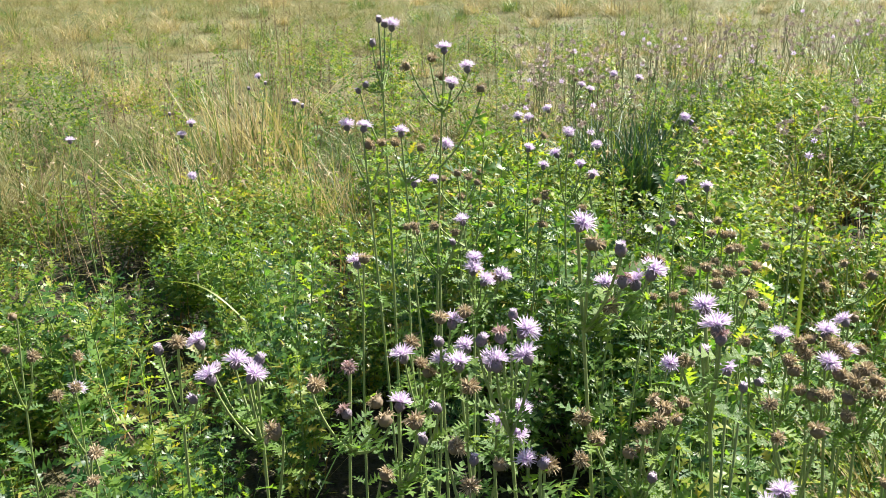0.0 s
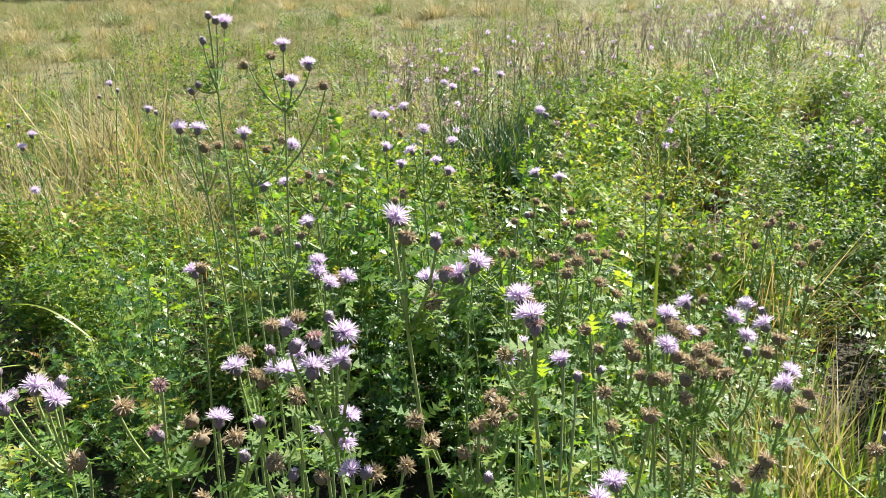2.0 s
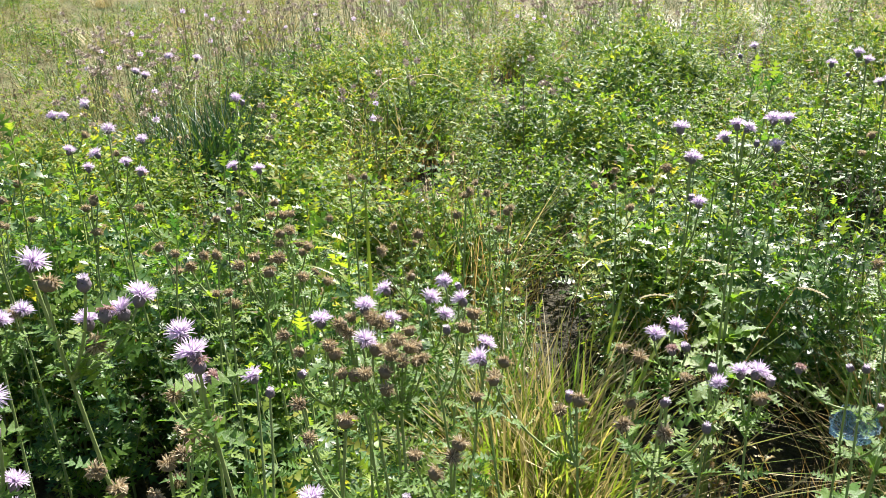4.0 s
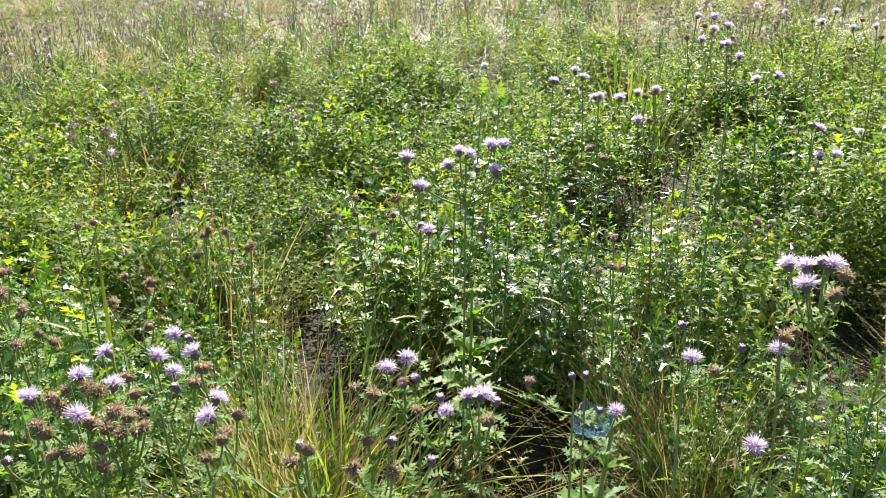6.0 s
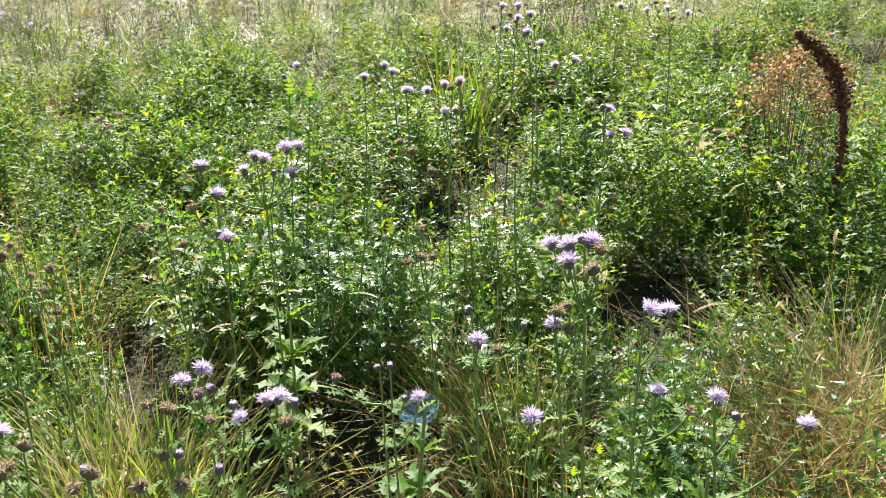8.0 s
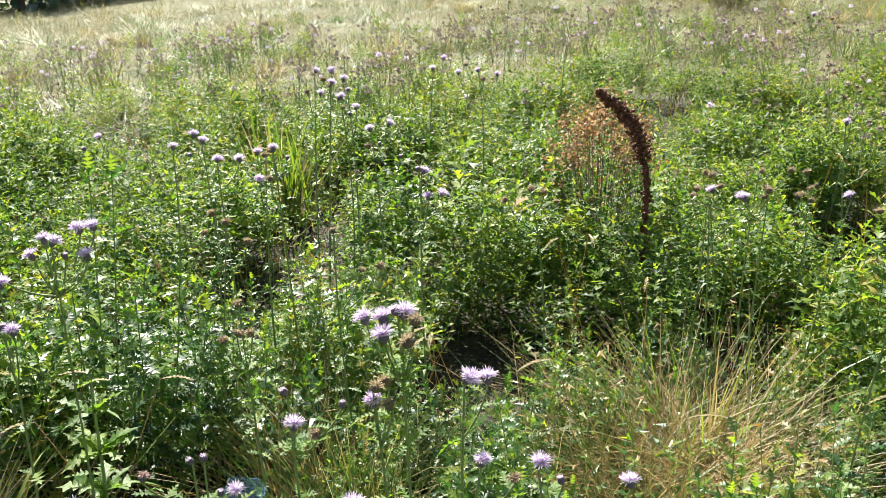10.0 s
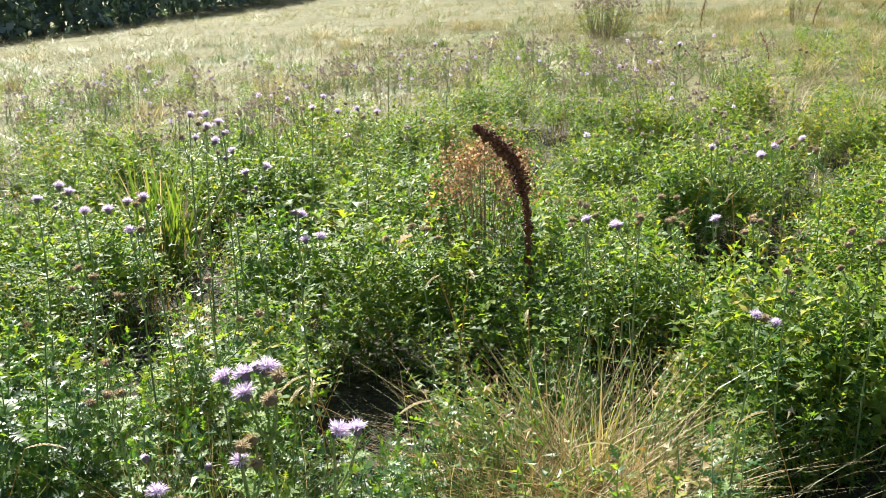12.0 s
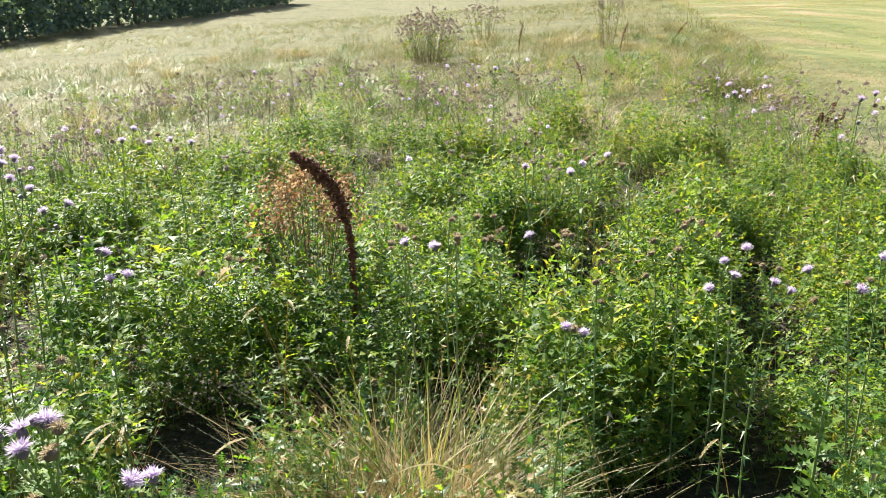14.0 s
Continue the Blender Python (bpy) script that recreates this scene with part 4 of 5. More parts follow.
thistle(0.69, 4.00, "buu", [(0.710, 4.067, 0.729), (0.730, 3.991, 0.716), (0.655, 3.952, 0.707)])
thistle(0.81, 3.49, "bu", [(0.781, 3.526, 0.719), (0.799, 3.471, 0.718)])
thistle(0.01, 3.27, "b", [(0.008, 3.251, 0.725)])
thistle(0.40, 3.16, "bbbu", [(0.389, 3.187, 0.755), (0.355, 3.172, 0.724), (0.367, 2.971, 0.637), (0.327, 3.342, 0.762)])
thistle(1.14, 1.32, "sssss", [(1.136, 1.316, 0.848), (1.107, 1.303, 0.839), (1.092, 1.315, 0.866), (1.140, 1.260, 0.832), (1.060, 1.311, 0.863)])
thistle(1.23, 1.38, "sss", [(1.208, 1.389, 0.850), (1.215, 1.351, 0.832), (1.184, 1.387, 0.854)])
thistle(0.01, 1.61, "sss", [(0.075, 1.545, 0.791), (0.039, 1.636, 0.823), (0.037, 1.564, 0.801)])
thistle(0.14, 1.22, "ss", [(0.177, 1.168, 0.798), (0.182, 1.195, 0.818)])
thistle(0.17, 1.43, "ssbs", [(0.119, 1.400, 0.794), (0.146, 1.396, 0.804), (0.143, 1.423, 0.787), (0.152, 1.438, 0.830)])
thistle(1.12, 1.57, "ss", [(1.136, 1.516, 0.791), (1.084, 1.569, 0.795)])
thistle(1.06, 1.36, "ss", [(1.050, 1.334, 0.814), (1.061, 1.339, 0.789)])
thistle(1.19, 1.42, "sss", [(1.188, 1.420, 0.795), (1.256, 1.471, 0.815), (1.254, 1.428, 0.784)])
thistle(1.33, 0.76, "bbpu", [(1.350, 0.769, 0.836), (1.379, 0.757, 0.840), (1.339, 0.737, 0.831), (1.349, 0.725, 0.837)])
thistle(1.30, 0.66, "sbu", [(1.300, 0.692, 0.827), (1.308, 0.653, 0.832), (1.317, 0.667, 0.845)])
thistle(1.34, 0.75, "sss", [(1.308, 0.763, 0.823), (1.295, 0.782, 0.834), (1.265, 0.745, 0.782)])
thistle(1.40, 0.64, "bbsu", [(1.382, 0.662, 0.810), (1.377, 0.637, 0.823), (1.370, 0.628, 0.792), (1.396, 0.628, 0.807)])
thistle(1.65, 0.61, "up", [(1.628, 0.620, 0.724), (1.595, 0.675, 0.713)])
thistle(1.60, 0.55, "buu", [(1.580, 0.528, 0.717), (1.592, 0.557, 0.703), (1.628, 0.596, 0.733)])
thistle(1.24, 1.07, "bub", [(1.275, 1.090, 0.831), (1.270, 1.057, 0.840), (1.261, 1.041, 0.825)])
thistle(1.24, 0.91, "bss", [(1.189, 0.922, 0.829), (1.205, 0.959, 0.856), (1.197, 0.896, 0.810)])
thistle(1.12, 1.02, "bbss", [(1.155, 1.084, 0.866), (1.128, 1.041, 0.845), (1.151, 1.042, 0.843), (1.137, 1.014, 0.835)])
thistle(1.06, 0.94, "ssss", [(1.077, 0.964, 0.865), (1.092, 0.952, 0.854), (1.072, 0.976, 0.852), (1.068, 0.949, 0.847)])
thistle(1.13, 0.75, "ssus", [(1.098, 0.823, 0.860), (1.127, 0.719, 0.867), (1.142, 0.745, 0.855), (1.114, 0.737, 0.851)])
thistle(1.19, 0.67, "ssuu", [(1.144, 0.673, 0.847), (1.162, 0.632, 0.845), (1.181, 0.644, 0.873), (1.186, 0.597, 0.862)])
thistle(1.88, 0.96, "bbbbbbbu", [(1.778, 1.016, 0.970), (1.811, 0.951, 0.957), (1.856, 0.954, 0.969), (1.838, 0.922, 0.973), (1.866, 0.894, 0.988), (1.878, 0.876, 0.989), (1.840, 0.871, 0.952), (1.829, 0.900, 0.955)])
thistle(1.77, 1.01, "bsbuu", [(1.768, 0.982, 0.925), (1.725, 1.007, 0.912), (1.703, 0.926, 0.876), (1.704, 0.941, 0.883), (1.783, 1.004, 0.918)])
thistle(1.58, 0.27, "bbubbss", [(1.537, 0.321, 1.019), (1.563, 0.304, 1.009), (1.561, 0.289, 1.022), (1.566, 0.275, 1.017), (1.538, 0.298, 0.998), (1.551, 0.259, 1.015), (1.523, 0.265, 1.000)])
thistle(1.55, 0.30, "sbss", [(1.580, 0.308, 0.912), (1.559, 0.318, 0.893), (1.564, 0.301, 0.887), (1.559, 0.313, 0.914)])
thistle(1.54, 0.41, "bsuu", [(1.535, 0.417, 0.863), (1.525, 0.387, 0.857), (1.582, 0.366, 0.872), (1.581, 0.448, 0.883)])
thistle(1.59, 0.15, "bb", [(1.566, 0.195, 0.932), (1.580, 0.174, 0.928)])
thistle(1.50, 0.20, "bs", [(1.541, 0.175, 0.830), (1.533, 0.133, 0.814)])
thistle(1.51, 0.07, "bbu", [(1.529, 0.102, 0.843), (1.546, -0.008, 0.817), (1.531, 0.077, 0.822)])
thistle(1.39, 0.33, "bu", [(1.409, 0.306, 0.846), (1.420, 0.298, 0.845)])
thistle(2.71, 0.45, "bbub", [(2.704, 0.424, 0.811), (2.671, 0.457, 0.813), (2.748, 0.497, 0.863), (2.715, 0.471, 0.866)])
thistle(2.79, 0.99, "bb", [(2.793, 0.995, 0.856), (2.779, 1.047, 0.857)])
thistle(2.82, 0.86, "ssbu", [(2.842, 0.920, 0.872), (2.738, 0.891, 0.822), (2.818, 0.906, 0.883), (2.839, 0.876, 0.854)])
thistle(3.10, 0.69, "bbuus", [(3.197, 0.671, 0.872), (3.100, 0.711, 0.877), (3.058, 0.672, 0.846), (3.046, 0.607, 0.813), (3.059, 0.706, 0.836)])
thistle(3.62, 1.03, "bbs", [(3.766, 1.020, 0.930), (3.595, 1.012, 0.880), (3.631, 0.993, 0.898)])
thistle(3.50, 0.88, "bbbu", [(3.623, 0.933, 0.928), (3.483, 0.910, 0.889), (3.456, 0.848, 0.864), (3.525, 0.890, 0.911)])
thistle(3.03, 1.40, "bbuu", [(3.058, 1.560, 0.833), (3.003, 1.289, 0.827), (3.014, 1.245, 0.802), (2.956, 1.552, 0.824)])
thistle(3.70, 1.09, "bbss", [(3.769, 1.080, 0.928), (3.699, 1.001, 0.899), (3.645, 1.077, 0.872), (3.752, 1.048, 0.900)])
thistle(3.24, 0.86, "bsu", [(3.323, 0.857, 0.926), (3.279, 0.839, 0.900), (3.238, 0.810, 0.891)])
thistle(2.97, 1.20, "bbb", [(2.950, 1.132, 0.807), (3.007, 1.221, 0.865), (2.985, 1.184, 0.854)])
thistle(2.83, 0.94, "bbsb", [(2.862, 1.025, 0.837), (2.885, 0.979, 0.852), (2.868, 0.950, 0.851), (2.750, 0.925, 0.814)])
thistle(4.41, 0.79, "bbs", [(4.409, 0.760, 0.839), (4.512, 0.727, 0.869), (4.373, 0.789, 0.845)])
thistle(4.30, 0.56, "bbssb", [(4.220, 0.619, 0.857), (4.326, 0.554, 0.849), (4.384, 0.609, 0.864), (4.273, 0.524, 0.822), (4.254, 0.462, 0.847)])
thistle(2.31, -0.52, "bbs", [(2.312, -0.574, 0.751), (2.343, -0.544, 0.754), (2.325, -0.559, 0.757)])
thistle(3.05, -0.36, "bu", [(3.013, -0.345, 0.744), (3.042, -0.269, 0.754)])
thistle(3.05, -0.57, "bs", [(3.058, -0.635, 0.745), (3.043, -0.501, 0.745)])
thistle(3.77, -0.92, "bb", [(3.795, -0.798, 0.789), (3.735, -0.952, 0.778)])
thistle(4.02, -1.06, "ssss", [(3.951, -1.078, 0.771), (4.001, -1.125, 0.782), (4.019, -1.053, 0.802), (3.939, -1.139, 0.762)])
thistle(2.50, -1.00, "bb", [(2.478, -0.986, 0.797), (2.491, -0.932, 0.764)])
thistle(2.82, -1.10, "bbss", [(2.750, -1.154, 0.772), (2.711, -1.074, 0.752), (2.785, -1.085, 0.802), (2.858, -1.020, 0.809)])
thistle(2.86, -1.03, "s", [(2.836, -0.998, 0.752)])
thistle(2.57, -1.11, "bbbsss", [(2.565, -1.223, 0.768), (2.530, -1.118, 0.753), (2.521, -1.158, 0.731), (2.571, -1.151, 0.773), (2.586, -1.114, 0.778), (2.460, -1.182, 0.730)])
thistle(2.55, -1.38, "sb", [(2.505, -1.352, 0.754), (2.534, -1.402, 0.799)])
thistle(2.35, -1.27, "ssb", [(2.383, -1.248, 0.789), (2.391, -1.217, 0.795), (2.372, -1.242, 0.783)])
thistle(3.61, -0.94, "bb", [(3.613, -0.958, 0.830), (3.590, -0.911, 0.806)])
thistle(3.75, -1.06, "bss", [(3.757, -1.099, 0.826), (3.680, -1.042, 0.812), (3.734, -1.016, 0.823)])
thistle(3.89, -2.17, "bbsuu", [(3.922, -2.200, 0.976), (4.035, -2.334, 0.980), (3.918, -2.262, 0.952), (3.800, -2.024, 0.922), (3.765, -2.097, 0.914)])
thistle(5.80, -2.45, "bss", [(5.819, -2.476, 0.836), (5.629, -2.321, 0.796), (5.871, -2.444, 0.848)])
thistle(5.41, -2.41, "bssb", [(5.514, -2.404, 0.840), (5.367, -2.303, 0.813), (5.427, -2.431, 0.833), (5.352, -2.363, 0.813)])
thistle(2.95, -0.30, "ssbs", [(3.008, -0.265, 0.802), (2.965, -0.222, 0.775), (2.968, -0.261, 0.773), (3.048, -0.253, 0.796)])
thistle(2.94, -0.41, "bs", [(2.907, -0.338, 0.774), (2.932, -0.402, 0.789)])
thistle(6.18, -1.14, "sssssbs", [(6.304, -1.158, 0.871), (6.248, -1.218, 0.858), (6.232, -1.283, 0.876), (6.301, -1.089, 0.838), (6.116, -1.293, 0.837), (6.301, -1.192, 0.888), (6.002, -0.800, 0.795)])
thistle(6.16, -1.89, "ss", [(6.251, -1.913, 0.859), (6.163, -1.919, 0.851)])
thistle(7.04, 0.73, "ssss", [(7.012, 0.606, 0.858), (7.182, 0.704, 0.863), (6.936, 0.799, 0.832), (7.091, 0.898, 0.837)])
thistle(6.53, 0.28, "sbss", [(6.559, 0.416, 0.863), (6.711, 0.350, 0.864), (6.558, 0.231, 0.841), (6.446, 0.045, 0.831)])


SEED_FAR = plant_material("weathered_seed_head", [(0.0, (0.14, 0.11, 0.085)), (0.5, (0.36, 0.3, 0.26)), (1.0, (0.66, 0.6, 0.55))], rough=0.8, through=0.3, glow=(1.15, 1.05, 0.95))
BIG_LEAF = [mesh_of("leaf", *leaf(5, 0.21, d, fo, k), LEAF) for d, fo, k in ((0.45, 0.25, 61), (0.7, 0.35, 62), (0.3, 0.15, 63))]


def broad_thistle(px, py, height, leaves, low=0.4):
    """A young thistle with large, deeply cut leaves hanging outwards."""
    e = new("broad_leaved_thistle")
    e.location = (px, py, float(ground_z(px, py)) - 0.02)
    line = arc((0, 0, 0), (rng.normal(0, 0.03), rng.normal(0, 0.03), height), 0, (0, 0), 9)
    part("stem", mesh_of("stem", *tube(line, np.linspace(0.0055, 0.003, 9), 6), STEM, True), e)
    a = rng.uniform(0, 6.28)
    for i in range(leaves):
        k = low + (1 - low) * (i + 0.5) / leaves
        p = line[min(8, int(k * 8))]
        a += 2.4 + rng.normal(0, 0.2)
        s = 0.095 * (1.1 - 0.5 * k ** 3) * rng.uniform(0.8, 1.15)
        m = Matrix(turn(a, 0.25 + 0.7 * k ** 4 + rng.normal(0, 0.15), rng.normal(0, 0.25)).tolist()).to_4x4()
        part("leaf", BIG_LEAF[rng.integers(3)], e, "", Matrix.Translation(p) @ m @ Matrix.Diagonal((s, s, s, 1)))
    tagged(e, "young thistle with large deeply cut bright green leaves", "thistle", "broad-leaved thistles")


for q in ((1.93, 0.98, 0.69, 34, 0.55), (1.66, 0.62, 0.62, 26), (1.8, 0.1, 0.56, 24), (2.45, -1.22, 0.55, 28), (0.2, 1.2, 0.6, 20), (1.35, 1.75, 0.6, 20)):
    broad_thistle(*q)

def fluff_ball(count, radius, width, seed):
    """A round shaggy head of short spikes over a small core, centred on the origin."""
    r = np.random.default_rng(seed)
    V, F = [], []
    for i in range(count):
        z = 1 - 1.75 * (i + 0.5) / count
        a, q = i * 2.39996, math.sqrt(max(0.0, 1 - z * z))
        d = np.array([q * math.cos(a), q * math.sin(a), z])
        b = np.cross(d, r.normal(0, 1, 3))
        b *= width / np.linalg.norm(b)
        V += [d * radius * 0.25 - b, d * radius * 0.25 + b, d * radius * r.uniform(0.85, 1.15)]
        F.append((3 * i, 3 * i + 1, 3 * i + 2))
    return np.array(V), np.array(F)


# thistles gone to seed far off in the growth
def far_heads():
    x, y = sector(4200, 2.8, 10, 20, 128, power=0.6)
    r, az = polar(x, y)
    e = r - green_reach(az)
    keep = (e < 0.2) & (mown(x, y) < -0.3) & (openness(x, y) > 0.5) & (wave(x, y, 1.3, 2.5) + rng.normal(0, 0.5, len(x)) + 1.3 * smooth(-2.6, -0.3, e) - 0.9 * smooth(104, 114, az) > 1.05) & (r > 2.6 + 1.5 * rng.uniform(0, 1, len(x)))
    x, y, r = x[keep][:640], y[keep][:640], r[keep][:640]
    brown, pale, stem = [], [], []
    tb = fluff_ball(22, 0.0155, 0.005, 3)
    for px, py, pr in zip(x, y, r):
        z = float(ground_z(px, py))
        h = rng.uniform(0.52, 0.76)
        for _ in range(rng.integers(2, 6)):
            q = np.array([px + rng.normal(0, 0.05), py + rng.normal(0, 0.05), z + h + rng.normal(0, 0.04)])
            s = rng.uniform(0.9, 1.35)
            (brown if rng.uniform() < 0.94 else pale).append((tb[0] * s + q, tb[1]))
            stem.append(tube(arc((px, py, z + h - 0.2), q, 0.0, (0, 0), 4), [0.0013, 0.0013, 0.0012, 0.001], 3))
    tagged(new("distant_seed_heads", mesh_of("distant_seed_heads", *merge(brown), SEED_FAR)), "brown thistle seed heads over the thicket", "seed heads", kind="stuff")
    tagged(new("distant_flowers", mesh_of("distant_flowers", *merge(pale), FLORET)), "pale mauve thistle flowers over the thicket", "flowers", kind="stuff")
    tagged(new("distant_stems", mesh_of("distant_stems", *merge(stem), STEM)), "thin green thistle stems over the thicket", "stems", kind="stuff")


far_heads()


def dry_weeds():
    """Withered stalks with small dark heads, standing in the grass beyond the thistles."""
    tpl = fluff_ball(16, 0.01, 0.0035, 6)
    stem, head = [], []
    x, y = sector(2600, 3.3, 12, -18, 112, power=0.75)
    r, az = polar(x, y)
    e = r - green_reach(az)
    keep = (mown(x, y) < -0.4) & (rng.uniform(0, 1, len(x)) < np.interp(e, [-2.5, -0.5, 1.5, 5], [0.05, 0.35, 0.5, 0.12]) * (1 + wave(x, y, 1.7, 1.4)) * np.interp(az, [30, 50], [1.0, 0.35]))
    spots = [(px, py, rng.uniform(0.45, 0.75)) for px, py in zip(x[keep][:420], y[keep][:420])]
    spots += [(0.95 + rng.normal(0, 0.13), 5.6 + rng.normal(0, 0.15), rng.uniform(0.8, 1.05)) for _ in range(16)]
    spots += [(3.6 + rng.normal(0, 0.06), 6.2 + rng.normal(0, 0.06), rng.uniform(0.95, 1.15)) for _ in range(6)]
    for px, py, h in spots:
        z = float(ground_z(px, py))
        top = np.array([px + rng.normal(0, 0.06), py + rng.normal(0, 0.06), z + h])
        line = arc((px, py, z), top, 0, (0, 0), 6)
        stem.append(tube(line, np.linspace(0.0022, 0.0012, 6), 3))
        for _ in range(rng.integers(2, 6)):
            q = line[rng.integers(3, 6)] + rng.normal(0, 0.03, 3)
            head.append((tpl[0] * rng.uniform(0.4, 0.95) + q, tpl[1]))
    tagged(new("withered_stalks", mesh_of("withered_stalks", *merge(stem), DRY_STEM)), "thin brown withered stalks in meadow grass", "stalks", kind="stuff")
    tagged(new("withered_heads", mesh_of("withered_heads", *merge(head), DARK_HEAD)), "small dark withered heads on dry stalks", "seed heads", kind="stuff")


dry_weeds()

# ---- grass tussocks ----
def tussock(px, py, count, height, radius, mat, label, lean=0.35, width=0.005, name="grass_tussock", bow=0.35, heading=None):
    """A clump of blades, mostly of one kind, with some fresh and some dead ones among them."""
    e = new(name)
    e.location = (px, py, float(ground_z(px, py)))
    other = BLEACHED if mat in (GRASS, IRIS, LUSH) else GRASS
    for part_name, n, m in (("main_blade_tuft", int(count * (0.6 if mat is LUSH else 0.78)), mat), ("mixed_blade_tuft", int(count * (0.4 if mat is LUSH else 0.22)), other)):
        a = rng.uniform(0, 6.28, n)
        q = radius * rng.uniform(0, 1, n) ** 0.6
        P = np.stack([np.cos(a) * q, np.sin(a) * q, np.full(n, -0.02)], 1)
        v, f = blades(P, height * rng.uniform(0.5, 1.15, n), width * rng.uniform(0.6, 1.3, n), rng.normal(lean * 0.6, lean * 0.6, n), np.abs(rng.normal(bow, 0.25, n)), 4, int(rng.integers(1e6)))
        if heading:
            v[:, :2] += np.array(heading) * (np.clip(v[:, 2:3], 0, 2) ** 1.3)
        part(part_name, mesh_of(part_name, v, f, m), e, "green blades" if m in (GRASS, DARK_GRASS, IRIS, LUSH) else "dry pale blades")
    return tagged(e, label, "grass", "grass tussocks")


tussock(2.46, 4.02, 620, 0.5, 0.24, DARK_GRASS, "dark green tussock of lush grass", 0.45, 0.01)
tussock(3.1, 3.6, 300, 0.4, 0.3, LUSH, "broad pale green tussock of arching grass", 0.5, 0.009)
tussock(3.35, 3.45, 70, 0.3, 0.22, TAN_GRASS, "yellowing tussock of arching grass", 0.45, 0.009)
tussock(1.72, 1.3, 520, 0.48, 0.16, LUSH, "green and yellow grass tussock beside thistles", 0.4, 0.0085)
tussock(1.58, 1.1, 380, 0.5, 0.14, LUSH, "yellow dry grass tussock beside thistles", 0.45, 0.008)
tussock(1.85, 1.45, 240, 0.45, 0.14, BLEACHED, "bleached grass tussock at the edge of a hollow", 0.5, 0.005)
tussock(2.42, 0.72, 200, 0.46, 0.15, TAN_GRASS, "fine tan grass leaning over a hollow", 0.35, 0.004, heading=(0.1, 0.3))
tussock(2.3, 0.55, 170, 0.5, 0.14, GRASS, "thin green grass beside a hollow", 0.35, 0.004)
tussock(2.14, 0.5, 240, 0.42, 0.13, GRASS, "fine green grass leaning over a hollow", 0.35, 0.0035, heading=(-0.1, 0.2))
tussock(1.94, 0.42, 200, 0.38, 0.12, TAN_GRASS, "fine tan and green grass beside thistles", 0.35, 0.0035, heading=(-0.1, 0.2))
tussock(2.3, 0.62, 220, 0.46, 0.12, BLEACHED, "fine bleached grass beside a hollow", 0.35, 0.0035, heading=(0.0, 0.2))
tussock(2.62, -0.2, 900, 0.48, 0.2, TAN_GRASS, "large dry tan grass tussock flattened outwards", 0.35, 0.004, bow=0.75)
tussock(2.5, -0.35, 500, 0.4, 0.24, BLEACHED, "bleached flattened grass tussock", 0.7, 0.004, bow=0.8)
tussock(2.75, -0.3, 110, 0.55, 0.12, LUSH, "upright green grass in the dry tussock", 0.25, 0.007)
tussock(2.3, -0.12, 560, 0.36, 0.2, TAN_GRASS, "dry tan grass matted across a clearing", 0.6, 0.004, bow=0.8)
tussock(2.05, -0.1, 300, 0.3, 0.18, BLEACHED, "bleached grass matted across a clearing", 0.7, 0.004, bow=0.8)
tussock(2.45, 0.08, 200, 0.45, 0.18, GRASS, "thin green grass at the edge of a clearing", 0.5, 0.0045)
tussock(2.5, -0.5, 160, 0.34, 0.16, TAN_GRASS, "dry yellow grass at the edge of a clearing", 0.6, 0.005)
tussock(2.2, 1.98, 200, 0.55, 0.16, TAN_GRASS, "tall tangled grass hanging over a hollow", 0.5, 0.004)
tussock(2.3, 2.1, 160, 0.6, 0.14, GRASS, "green grass hanging over a hollow", 0.5, 0.005)
tussock(4.7, 1.6, 120, 0.62, 0.14, IRIS, "fan of yellow-green sword-shaped leaves", 0.3, 0.016, "sword_leaf_clump", 0.1)
tussock(0.75, 5.0, 260, 0.75, 0.3, BLEACHED, "tall bleached straw tussock in the meadow", 0.2, 0.007)
tussock(0.95, 3.9, 160, 0.5, 0.18, BLEACHED, "bleached straw tussock among thistles", 0.3, 0.005)
tussock(0.35, 4.4, 180, 0.5, 0.25, BLEACHED, "pale straw tussock in the meadow", 0.35, 0.006)
tussock(-0.37, 4.59, 420, 0.5, 0.2, STRAW, "dry straw tussock with green blades beside thistles", 0.5, 0.006, bow=0.6)
tussock(0.39, 4.17, 260, 0.5, 0.15, BLEACHED, "bleached straw tussock behind thistles", 0.35, 0.005)
tussock(0.77, 4.09, 260, 0.45, 0.15, BLEACHED, "bleached straw tussock beside thistles", 0.4, 0.005)
tussock(10.3, -4.75, 520, 0.46, 0.35, STRAW, "rounded tussock at the edge of mown grass", 0.5, 0.012, bow=0.7)
tussock(11.3, -5.3, 380, 0.36, 0.4, STRAW, "bleached tussock at the edge of mown grass", 0.6, 0.012, bow=0.7)

